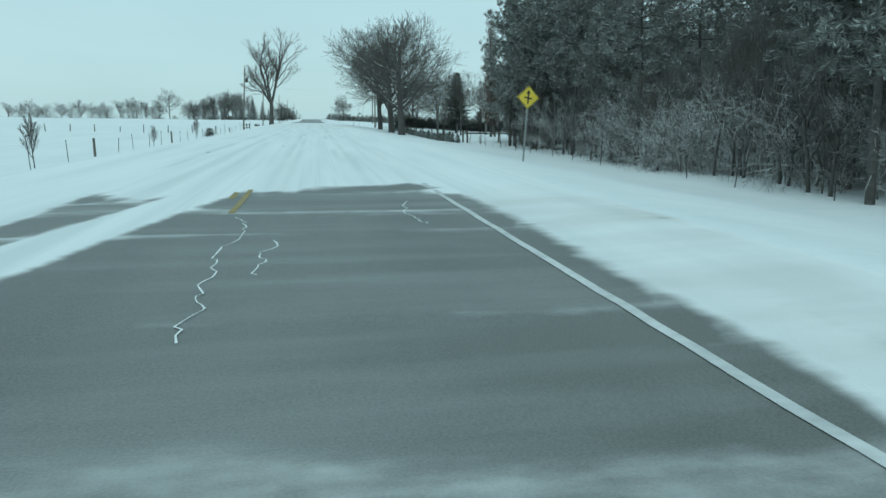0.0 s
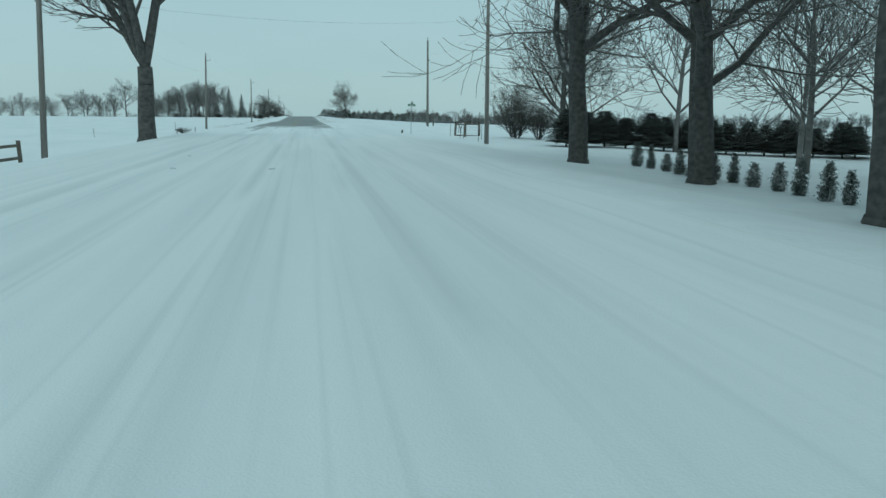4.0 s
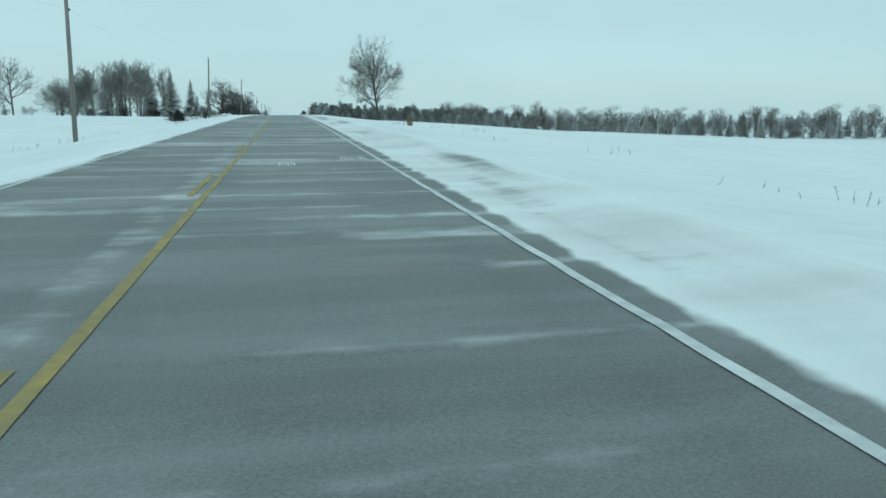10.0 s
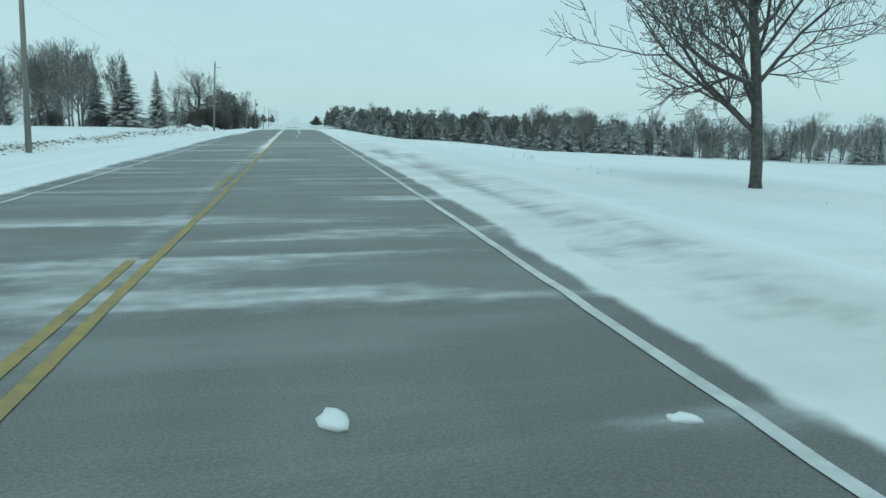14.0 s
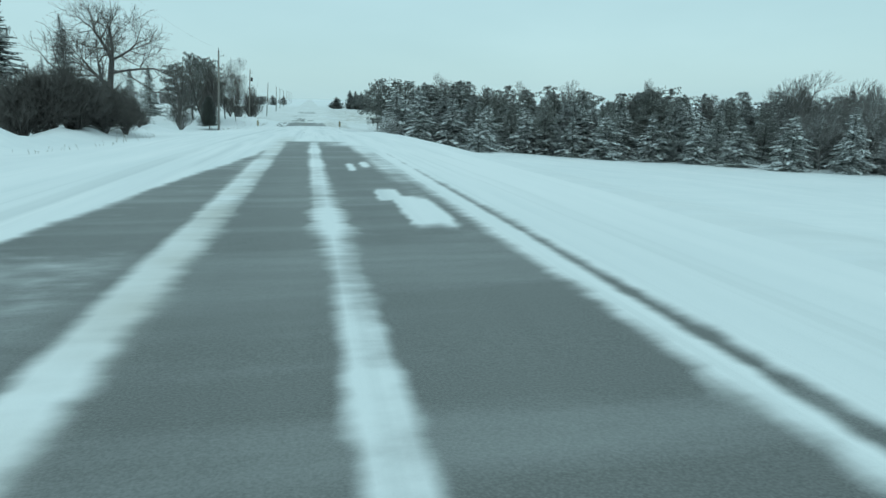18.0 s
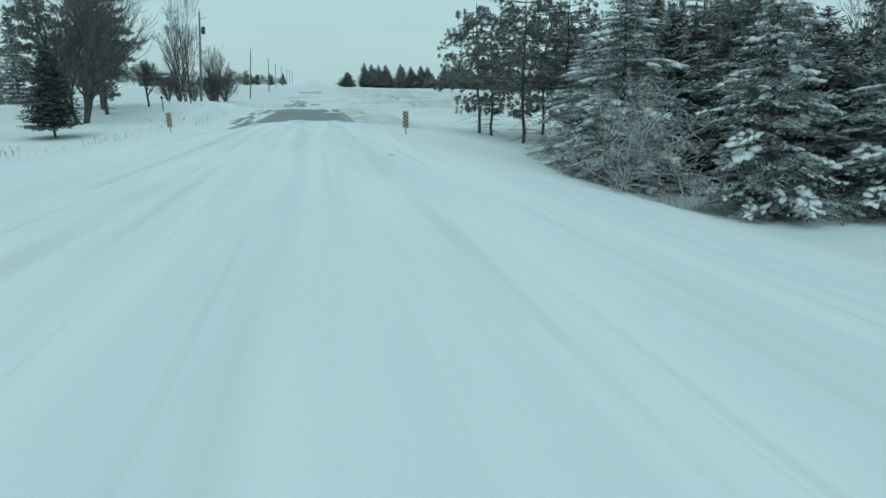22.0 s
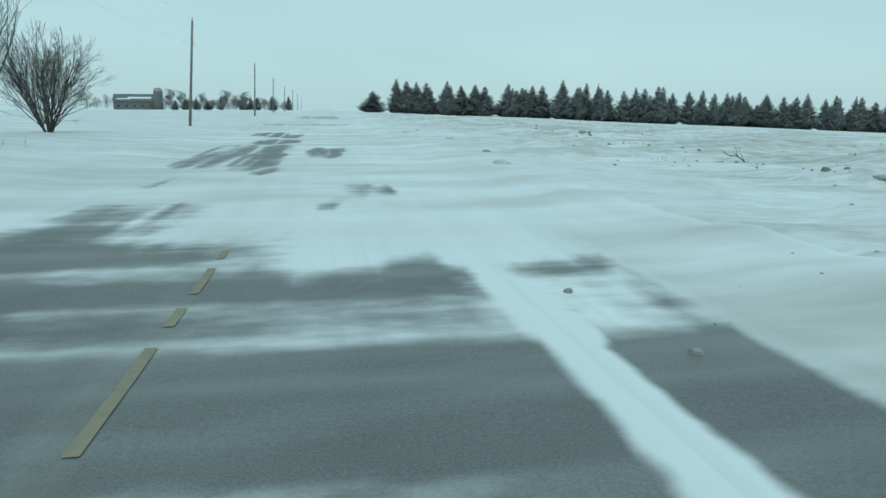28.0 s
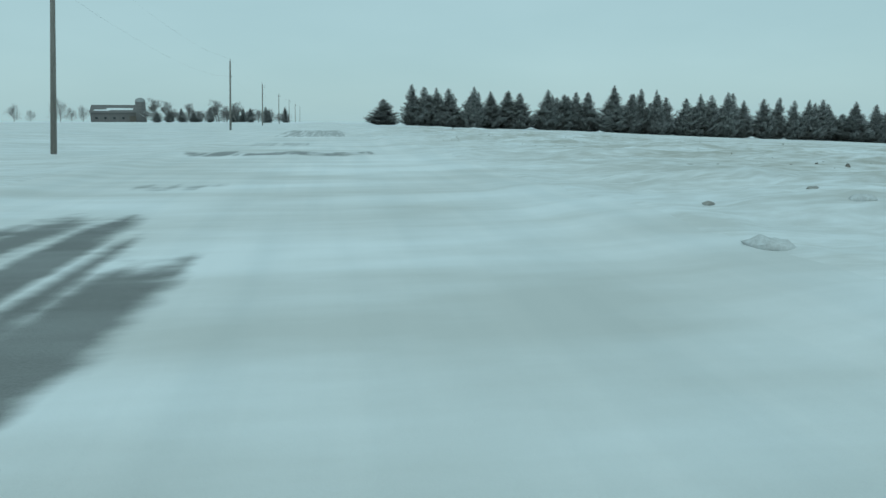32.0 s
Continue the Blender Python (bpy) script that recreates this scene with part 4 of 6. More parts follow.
for x, y, k in ((18.0, 59.0, 0.8), (16.3, 58.6, 0.95), (16.6, 58.2, 0.9), (16.6, 53.0, 0.85), (15.7, 52.4, 0.7), (18.6, 55.2, 0.8), (17.6, 50.7, 0.9), (20.4, 50.8, 0.85), (21.1, 52.7, 0.8), (16.5, 44.2, 0.85), (17.4, 46.4, 0.8), (19.0, 47.0, 0.9), (16.9, 39.0, 0.85), (18.2, 41.5, 0.8), (16.4, 34.5, 0.9)):
    plant(pin_a, x, y, k, k * 0.95, group="pine wood")
for k in range(48):
    plant(frost_sap, wood_rng.uniform(16.2, 23.0), wood_rng.uniform(14, 56), wood_rng.uniform(0.5, 1.3), group="snow-coated brush")
for k in range(5):
    plant(frosty, wood_rng.uniform(16.6, 20.0), wood_rng.uniform(26, 47), wood_rng.uniform(0.9, 1.25), group="snow-coated brush")
for k in range(26):
    plant(birch, wood_rng.uniform(15.6, 19.5), wood_rng.uniform(18, 60), wood_rng.uniform(0.25, 0.6), wood_rng.uniform(0.4, 0.6), group="thin trunks at the wood edge")
plant(rusty, 24.4, 97.6, 1.45, 0.95)
plant(rusty, 25.2, 98.5, 1.35, 0.9)
plant(birch, 21.5, 104.5, 0.8, 1.0)
plant(wood_b, 29.0, 119.5, 0.8, 0.6)
plant(pin_c, 24.0, 121.0, 0.80, 0.75, label="dark dense evergreen beside the house lawn")
for x, y in ((22, 128), (27, 135), (31, 128), (35, 138), (25, 145), (40, 130)):
    plant(wood_a, x, y, placed.uniform(0.8, 1.0))
plant(sapling, 18.6, 103, 1.5)
plant(crab, 27.6, 118.0, 0.85, 0.7, label="small round leafless lawn tree with dense twigs")

# ---- young cedar hedge ----
for k in range(52):
    y = 70.4 + k * 1.14 + placed.uniform(-0.18, 0.18)
    plant(hedge_c, 14.2 + placed.uniform(-0.12, 0.12), y, placed.uniform(0.62, 1.02), placed.uniform(0.36, 0.62), group="cedar hedge")

# ---- left fields ----
for x, y, h, p in ((-103.7, 553, 1.45, wood_a), (-133.5, 583, 1.3, wood_c), (-112, 560, 0.95, wood_b), (-140, 600, 1.2, wood_a), (-160, 600, 1.1, wood_c), (-128, 590, 1.0, wood_b), (-119, 572, 1.0, wood_c),
                   (-190, 640, 1.1, wood_b), (-224, 663, 1.1, wood_c), (-240, 670, 1.2, wood_a), (-255, 690, 1.2, wood_c), (-210, 655, 1.0, wood_b), (-280, 690, 1.1, wood_c), (-88, 560, 1.1, wood_c),
                   (-170, 622, 1.1, wood_c), (-178, 630, 1.0, wood_a), (-200, 650, 1.2, wood_c), (-148, 595, 1.0, wood_b), (-232, 668, 1.0, wood_c), (-262, 684, 1.0, wood_b), (-300, 700, 1.2, wood_a), (-320, 700, 1.1, wood_c)):
    plant(p, x, y, h * 1.25, h * 1.4, group="field trees")
for x, y, h in ((-235, 672, 0.9), (-195, 650, 0.8), (-150, 610, 0.9), (-118, 585, 0.8), (-243, 680, 0.9), (-205, 660, 0.9), (-163, 612, 0.8)):
    plant(spr_a, x, y, h, group="field trees")

# ---- farm wood on the left ----
farm = random.Random(17)
for x, y, h, w, p in ((-75.4, 576.8, 1.2, 1.0, tall_spr), (-43.9, 545.4, 1.12, 1.15, tall_spr), (-37.5, 555.0, 0.95, 0.9, tall_spr), (-52.5, 549.0, 1.1, 0.9, tall_spr), (-35.5, 548, 0.42, 0.55, tall_spr), (-30.0, 545, 0.5, 0.5, tall_spr), (-66, 560, 0.85, 0.8, tall_spr), (-66.4, 632, 0.85, 0.6, tall_spr), (-64.0, 632, 0.70, 0.6, tall_spr), (-61.0, 632, 0.78, 0.6, tall_spr)):
    plant(p, x, y, h, w, group="farmyard trees")
for x, y, h, w in ((-62.3, 551.6, 1.22, 1.05), (-70.3, 536.0, 0.98, 0.95), (-54.0, 541.0, 1.12, 0.9), (-58.0, 556.0, 1.15, 0.95), (-79.5, 548.0, 0.95, 0.95), (-48.0, 552.0, 1.1, 0.8)):
    plant(dense_bare, x, y, h, w, group="farmyard trees")
for x, y, h in ((-45, 504, 1.2), (-48, 512, 1.2), (-52, 520, 1.25), (-57, 526, 1.2), (-61, 532, 1.15), (-65, 520, 1.1), (-70, 530, 1.15), (-74, 540, 1.1), (-79, 545, 1.0), (-84, 550, 0.95), (-55, 512, 1.15),
                (-58, 515, 1.1), (-88, 556, 1.0), (-82, 540, 1.0), (-49, 524, 1.1)  ):
    plant((wood_a, wood_b, wood_c)[farm.randrange(3)], x - 6, y + 18, h * 1.27, h * 1.2, group="farmyard trees")
plant(farm_oak, -23.1, 521.2, 1.02, 1.0, turn=200)
for x, y, h in ((-18.6, 480.6, 0.74), (-17.5, 480.0, 0.82), (-16.3, 481.4, 0.90), (-15.1, 482.8, 0.84), (-14.2, 485.4, 0.70), (-13.6, 488.6, 0.58), (-16.6, 486.0, 0.86), (-18.2, 484.6, 0.90),
                (-17.4, 490.0, 0.9), (-15.6, 492.0, 0.8), (-19.4, 504.0, 0.8)):
    plant(thicket, x, y, h, h * 1.15, group="farmyard shrubs")
for x, y, h in ((-60, 538, 1.0), (-50, 545, 1.0), (-75, 550, 1.0)):
    plant(bush, x, y, h, h * 1.3, group="farmyard shrubs")
for x, y, h in ((-14.4, 456.0, 0.26), (-15.0, 457.5, 0.3), (-16.8, 497, 0.3), (-15.8, 503, 0.35), (-16.5, 508, 0.3)):
    plant(bush, x, y, h, h * 1.6, group="ditch shrubs")

# ---- yard and clumps further on the left ----
for x, y, h in ((-20.2, 586.5, 0.95), (-22.6, 594, 1.0), (-26.0, 600, 1.08), (-27.5, 593, 0.9)):
    plant(yard_pine, x, y, h, 0.95, group="pruned pines")
plant(twin, -19.7, 577.0, 1.0, 1.15, turn=40)
plant(cedar, -17.7, 564.0, 0.92, 1.0)
plant(vee, -18.6, 540.4, 1.15, 1.1, turn=80)
plant(bush, -19.8, 548.5, 0.9, 1.2, group="yard shrubs")
for x, y, h in ((-42.8, 617.5, 1.30), (-36.8, 610.5, 1.34)):
    plant(spr_c, x, y, h, h * 0.82, group="yard spruces")
for x, y, h in ((-32, 567, 0.5), (-32, 571.5, 0.55), (-38, 585, 0.6)):
    plant(wood_c, x, y, h, group="yard saplings")
plant(crab, -18.8, 598.3, 1.05, 1.15)
plant(frosty, 10.6, 535.2, 0.95, 0.9)
plant(birch, -17.6, 619.3, 1.25, 0.9, turn=30, group="roadside birches")
plant(birch, -17.2, 612.5, 0.85, 0.9, turn=120, group="roadside birches")
plant(birch, -18.6, 622, 0.95, 0.8, turn=220, group="roadside birches")
for x, y, h, p in ((-17.2, 608.6, 0.75, bush), (-19.0, 611, 0.8, bush), (-17.5, 622, 0.7, bush), (-15.8, 627.8, 0.8, fan), (-16.0, 632.2, 0.7, fan), (-15.8, 644.5, 0.94, fan)):
    plant(p, x, y, h, h * 1.03, group="roadside shrubs")
plant(vee, -16.0, 636.0, 1.0, 1.05, turn=70, group="roadside birches")
plant(vee, -15.6, 628.2, 1.05, 0.9, turn=200, group="roadside birches")
plant(vee, -18.5, 617.0, 1.1, 1.1, turn=300, group="roadside birches")

# ---- spruce plantation on the right ----
row = random.Random(27)
FRONT = ((15.2, 550.5, 0.74), (13.4, 545.5, 0.85), (13.0, 540.5, 0.95), (10.9, 537.6, 0.45), (15.4, 533.6, 0.98), (20.0, 533.0, 0.82), (24.2, 529.0, 0.74), (20.8, 519.8, 0.62), (30.0, 529.5, 0.72), (34.5, 523.0, 0.62), (37.6, 519.4, 0.66), (43.0, 517.0, 0.7),
         (46.5, 512.0, 0.7), (49.5, 508.0, 0.62), (52.0, 502.0, 0.7), (56.0, 498.0, 0.8), (60.0, 492.0, 0.7), (64.0, 484.0, 0.8), (70.0, 482.0, 0.75), (77.0, 480.0, 0.7))
for k, (x, y, h) in enumerate(FRONT):
    plant((lad_a, lad_b)[k % 2], x, y, h, (0.40 + 0.62 * h) * row.uniform(0.85, 1.2), group="spruce plantation")
for k in range(44):
    x = row.uniform(19, 78)
    y = 540 - (x - 12) * 0.66 + row.uniform(0, 7)
    p = (lad_a, wind_spr, low_pine, lad_b, spr_c)[row.randrange(5)]
    q = 0.55 if p is low_pine else 0.85
    plant(p, x, y, q * row.uniform(0.7, 1.1), q * row.uniform(0.9, 1.25), group="spruce plantation")
for k in range(125):
    x = 16 + 66 * row.random()
    y = 545 - (x - 12) * 0.62 + row.uniform(2, 24) * min(1, (x - 8) / 18)
    p = (spr_c, low_pine, lad_b, pin_d, wind_spr, low_pine)[row.randrange(6)]
    k = 0.66 if p is low_pine else 1.0
    plant(p, x, y, k * row.uniform(0.82, 1.12), k * row.uniform(1.05, 1.3), group="spruce plantation")
for k in range(18):
    x = row.uniform(20, 80)
    plant(wood_b, x, 545 - (x - 12) * 0.6 + row.uniform(4, 26), row.uniform(0.55, 0.85), 0.55, group="spruce plantation")
for x, y, h in ((12.1, 564.4, 1.05), (12.6, 562.4, 0.98), (13.3, 557.0, 1.12), (16.9, 563.9, 1.1), (16.4, 557.5, 1.05), (18.5, 560, 1.0), (20.5, 566, 0.95)):
    plant(pin_d, x, y, h, group="pines at the plantation end")

# ---- wood along the right-hand field ----
WOOD_LINE = ((56, 506), (64, 490), (95, 478), (127, 458), (160, 446), (200, 430), (250, 400), (310, 362), (380, 320))
for k in range(330):
    s = ((k + row.random()) / 330) ** 1.1 * 7.999
    i = int(s)
    (xa, ya), (xb, yb) = WOOD_LINE[i], WOOD_LINE[i + 1]
    back = row.random() ** 1.4 * 30
    x, y = xa + (xb - xa) * (s - i) + back * 0.5, ya + (yb - ya) * (s - i) + back
    if k % 3:
        plant((wood_a, wood_b, wood_c)[k % 3], x, y, row.uniform(0.5, 0.85), row.uniform(0.6, 0.85), group="field wood")
    else:
        plant((spr_a, spr_b)[k % 2], x, y, row.uniform(0.6, 1.0), row.uniform(0.8, 1.2), group="field wood")

# ---- far spruce windbreak and barn trees ----
for x, y, h in ((-82, 1010, 1.0), (-76, 1006, 0.9), (-66, 1000, 0.8), (-52, 1004, 0.95), (-44, 1002, 0.85)):
    plant(dense_bare, x, y, h * 0.6, h * 0.85, group="far trees by the barn")
WINDBREAK = (13.4, 20.9, 23.7, 26.6, 29.4, 34.7, 36.0, 40.1, 43.8, 46.8, 53.4, 56.3, 58.7, 62.8, 65.6, 70.1, 74.6, 76.8, 79.3, 81.6, 83.5, 86.5, 91.1, 94.4, 96.9, 101.0, 103.9, 107.6, 112.3, 117.5, 120.2, 124.4, 127.0,
             129.4, 133.1, 137.3, 141.4, 143.6, 147.7, 152.5, 161.2, 163.9, 167.1, 169.8, 173.8, 177.6, 183.2, 187.0, 190.5, 196.0, 199.5, 204.0, 209.0, 213.0)
for k, wx in enumerate(WINDBREAK):
    near = min(abs(wx - w) for w in WINDBREAK if w != wx)
    plant((wind_spr, spr_f)[k % 4 == 3], wx, 812 + row.uniform(-3, 3), row.uniform(0.95, 1.16) * (0.72 if k == 0 else 1.0 if wx < 60 else 1.12), (0.82 + 0.12 * min(near, 5)) * row.uniform(0.85, 1.1), group="spruce windbreak")
    if near < 4.4 and k:
        plant(wind_spr, wx + row.uniform(0.8, 1.8), 816 + row.uniform(-2, 4), row.uniform(0.7, 1.0), row.uniform(1.1, 1.5), group="spruce windbreak")
for k in range(46):
    plant((wind_spr, wood_c, dense_bare)[k % 3], row.uniform(-82, -20), row.uniform(960, 1040), (0.80, 0.5, 0.38)[k % 3] * row.uniform(0.6, 1.05), (0.75, 0.75, 0.7)[k % 3], group="far trees by the barn")
for x, k in ((-143, 0.75), (-136, 0.5), (-123, 0.95), (-118, 0.6), (-113, 0.7)):
    plant(wood_c, x, 1000, k, k * 0.8, group="far field trees")
for k in range(8):
    plant(wood_c, row.uniform(-330, -125), row.uniform(900, 1100), row.uniform(0.6, 0.9), group="far field trees")

# ---- lines on the carriageway ----
def surface_z(x, y):
    x, y = np.asarray(x, float), np.asarray(y, float)
    c, _ = snow_cover(x, y)
    return ground_z(x, y) + 0.025 * c * (0.6 + 0.8 * fractal(x / 1.2, y / 2.0, 91, 3))


def road_line(name, x, width, spans, mat, label, dash=None, limit=0.6):
    verts, faces = [], []
    for y0, y1 in spans:
        yy = np.arange(y0, y1, 0.5)
        ca, _ = snow_cover(np.full_like(yy, x), yy)
        for k, y in enumerate(yy[:-1]):
            if ca[k] > limit or (dash and ((y - dash[2]) % dash[0]) > dash[1]):
                continue
            for px, py in ((x - width / 2, y), (x + width / 2, y), (x + width / 2, y + 0.5), (x - width / 2, y + 0.5)):
                px += float(bend(py))
                verts.append((px, py, float(surface_z(px, py)) + 0.007))
            n = len(verts)
            faces.append((n - 4, n - 3, n - 2, n - 1))
    ob = new(name, mesh_from(name, verts, faces, mat))
    return tagged(ob, label, "road marking", kind="structure")


road_line("road_marking_yellow", XC - 0.07, 0.10, ((11, 16), (180, 404)), M_YELLOW, "worn solid yellow centre line on grey asphalt", limit=0.5)
road_line("road_marking_yellow_broken", XC - 0.29, 0.10, ((11, 16), (180, 404)), M_YELLOW, "worn broken yellow centre line on grey asphalt", (11.03, 3.6, 1.5), 0.5)
road_line("road_marking_yellow_dusty", XC - 0.02, 0.08, ((404, 428), (563, 609)), M_DUSTYEL, "faint yellow centre line under blown snow", limit=0.4)
road_line("road_marking_yellow_dusty_broken", XC - 0.18, 0.09, ((563, 609),), M_DUSTYEL, "faint broken yellow line under blown snow", (11.03, 3.6, 1.5), 0.4)
road_line("road_marking_white", XC + LANE - 0.05, 0.10, ((-10, 16), (185, 390), (563, 594)), M_WHITE, "worn white edge line beside the gravel shoulder", limit=0.6)
road_line("road_marking_white_far", XC - LANE + 0.1, 0.09, ((185, 390), (563, 610)), M_WHITE, "worn white edge line of the far lane", limit=0.6)


def crack(x, y0, y1, seed, label="thin jagged road crack filled with snow"):
    rng = random.Random(seed)
    verts, faces = [], []
    y, cx = y0, x
    while y < y1:
        cx += rng.uniform(-0.07, 0.07)
        w = rng.uniform(0.003, 0.011)
        z = float(surface_z(cx, y)) + 0.006
        verts += [(cx - w, y, z), (cx + w, y, z)]
        y += rng.uniform(0.06, 0.2)
    for k in range(len(verts) // 2 - 1):
        faces.append((2 * k, 2 * k + 1, 2 * k + 3, 2 * k + 2))
    tagged(new("road_crack", mesh_from("road_crack", verts, faces, M_ROOF)), label, "road crack", kind="structure")


crack(-0.86, 4.6, 10.7, 1)
crack(-0.62, 6.6, 8.6, 2)
crack(1.55, 9.6, 12.4, 3)


# ---- utility poles and lines ----
def utility_pole(x, y, h=10.9, lean=0.0, transformer=False, arm=True, label=""):
    t = thing("utility_pole", (x, y, gz(x, y)), label or "tall weathered wooden utility pole standing in roadside snow", "utility pole", "roadside utility poles", 0)
    t.matrix_basis = pose(x, y, gz(x, y), 0, lean, 0)
    part("pole", rod(bmesh.new(), 0.165, 0.105, h + 0.6, (0, 0, -0.6), sides=14), M_POLE, t, smooth=True)
    bm = rod(bmesh.new(), 0.02, 0.02, 0.2, (0, 0, h), sides=8)
    part("pin", bm, M_DARK, t, "iron ridge pin")
    bm = rod(bmesh.new(), 0.055, 0.03, 0.14, (0, 0, h + 0.18), sides=10)
    part("insulator", bm, M_DARK, t, "brown porcelain insulator")
    if arm:
        part("bracket", boxes(((0.62, 0.07, 0.07), (0.36, 0, h - 0.75), (0, -8, 0))), M_STEEL, t, "short steel side bracket")
        part("insulator", rod(bmesh.new(), 0.05, 0.03, 0.16, (0.64, 0, h - 0.68), sides=10), M_DARK, t)
    part("spool", rod(bmesh.new(), 0.06, 0.06, 0.12, (0.17, 0, h - 2.4), sides=10), M_DARK, t)
    if transformer:
        can = part("transformer", rod(bmesh.new(), 0.24, 0.24, 0.75, (0.42, 0, h - 2.6), sides=18), M_DARK, t, "dark grey transformer can", True)
        part("lid", rod(bmesh.new(), 0.26, 0.16, 0.09, (0.42, 0, h - 1.85), sides=18), M_DARK, can)
        part("bushing", rod(bmesh.new(), 0.05, 0.03, 0.25, (0.42, 0, h - 1.76), sides=8), M_STEEL, can)
        part("hanger", boxes(((0.22, 0.10, 0.12), (0.16, 0, h - 2.1))), M_STEEL, t)
    return t


def power_line(a, b, sag, r=0.0035, label="thin sagging power line between two poles"):
    pts = [Vector(a).lerp(Vector(b), k / 14) - Vector((0, 0, sag * 4 * (k / 14) * (1 - k / 14))) for k in range(15)]
    me = tubes("power_line", [(pts[k], pts[k + 1], r, r) for k in range(14)], 4, M_DARK)
    tagged(new("power_line", me), label, "power line", "overhead power lines")


POLES = ((-13.1, 139.6, 11.6, 3.3), (-14.4, 211.4, 10.7, 2.6), (-13.8, 295.9, 11.0, 1.4), (-13.7, 381.0, 10.6, 2.6), (-12.8, 460.0, 10.7, 3.6), (-12.9, 537.5, 11.1, 3.0), (-14.3, 607.0, 10.9, 3.8),
         (-14.6, 681.1, 11.0, 4.8), (-14.8, 755.0, 10.5, 2.6), (-16.1, 827.0, 10.3, 2.0), (-16.7, 900.0, 10.3, 1.5), (-17.0, 975.0, 10.3, 2.0), (-17.4, 1050.0, 10.3, 1.5), (-17.8, 1130.0, 10.3, 2.0))
for k, (x, y, h, lean) in enumerate(POLES):
    utility_pole(x, y, h, lean, k in (0, 6), k not in (3, 7, 8))
for (xa, ya, ha, la), (xb, yb, hb, lb) in zip(POLES, POLES[1:]):
    ta, tb = math.sin(radians(la)), math.sin(radians(lb))
    power_line((xa + (ha + 0.3) * ta, ya, gz(xa, ya) + ha + 0.3), (xb + (hb + 0.3) * tb, yb, gz(xb, yb) + hb + 0.3), 1.1)
    power_line((xa + 0.17 + (ha - 2.3) * ta, ya, gz(xa, ya) + ha - 2.35), (xb + 0.17 + (hb - 2.3) * tb, yb, gz(xb, yb) + hb - 2.35), 1.2)
utility_pole(12.4, 148.0, 9.6, 0.0, False, False, "brown wooden service pole beside the snowy road")
utility_pole(15.1, 188.4, 10.9, 0.3, False, False, "brown wooden utility pole on the snowy field corner")
power_line((-12.6, 139.6, gz(-13.1, 139.6) + 8.4), (12.3, 148, gz(12.4, 148) + 8.3), 0.7)
power_line((12.4, 148, gz(12.4, 148) + 8.2), (15.1, 188.4, gz(15.1, 188.4) + 9.4), 0.8)


# ---- road signs ----
def flat(points, thick, at=(0, 0, 0)):
    """A plate in the plane x, z with its face to -y."""
    bm = bmesh.new()
    f = bm.faces.new([bm.verts.new((at[0] + x, at[1], at[2] + z)) for x, z in points])
    made = bmesh.ops.extrude_face_region(bm, geom=[f])
    bmesh.ops.translate(bm, vec=(0, thick, 0), verts=[v for v in made["geom"] if isinstance(v, bmesh.types.BMVert)])
    bmesh.ops.recalc_face_normals(bm, faces=bm.faces)
    return bm


def channel_post(t, h, name="post", mat=None):
    return part(name, boxes(((0.045, 0.008, h + 0.5), (0, 0, h / 2 - 0.25)), ((0.008, 0.03, h + 0.5), (-0.025, -0.012, h / 2 - 0.25)), ((0.008, 0.03, h + 0.5), (0.025, -0.012, h / 2 - 0.25))), mat or M_STEEL, t, "galvanised steel channel post")


def diamond_sign(x, y, turn=0, rise=0.0):
    t = thing("warning_sign", (x, y, gz(x, y)), "yellow diamond warning sign with black symbol on leaning steel post", "road sign")
    t.matrix_basis = pose(x, y, gz(x, y), 0, 3.2 if not turn else 1.0, turn)
    channel_post(t, 2.75 + rise)
    z, s = 2.45 + rise, 0.44
    panel = part("panel", flat([(0, -s), (s, 0), (0, s), (-s, 0)], 0.012, (0, -0.045, z)), M_SIGN_Y, t, "yellow reflective diamond panel")
    rim = bmesh.new()
    for k in range(4):
        a = 45 + 90 * k
        box(rim, (s * 1.30, 0.004, 0.018), (math.cos(radians(a)) * s * 0.655, -0.049, z + math.sin(radians(a)) * s * 0.655), (0, -(a + 90), 0))
    part("back", flat([(0, -s), (s, 0), (0, s), (-s, 0)], 0.006, (0, -0.032, z)), M_STEEL, panel, "bare grey metal back")
    part("border", rim, M_BLACK, panel, "thin black border")
    sym = bmesh.new()
    box(sym, (0.055, 0.004, 0.42), (0, -0.049, z - 0.02))
    box(sym, (0.17, 0.004, 0.05), (0.075, -0.0495, z - 0.035))
    box(sym, (0.17, 0.004, 0.05), (-0.075, -0.0497, z - 0.005))
    part("symbol", sym, M_BLACK, panel, "black stem with two side branches")
    part("arrow_head", flat([(-0.085, 0.14), (0.085, 0.14), (0, 0.28)], 0.004, (0, -0.051, z)), M_BLACK, panel)
    for dz in (-0.2, 0.2):
        part("bolt", rod(bmesh.new(), 0.012, 0.012, 0.012, (0, -0.052, z + dz - 0.05), (90, 0, 0), 6), M_STEEL, panel)
    return t


diamond_sign(7.85, 26.3)
tagged(diamond_sign(-11.0, 361.5, 180, 0.4), "diamond road sign seen from its grey metal back")


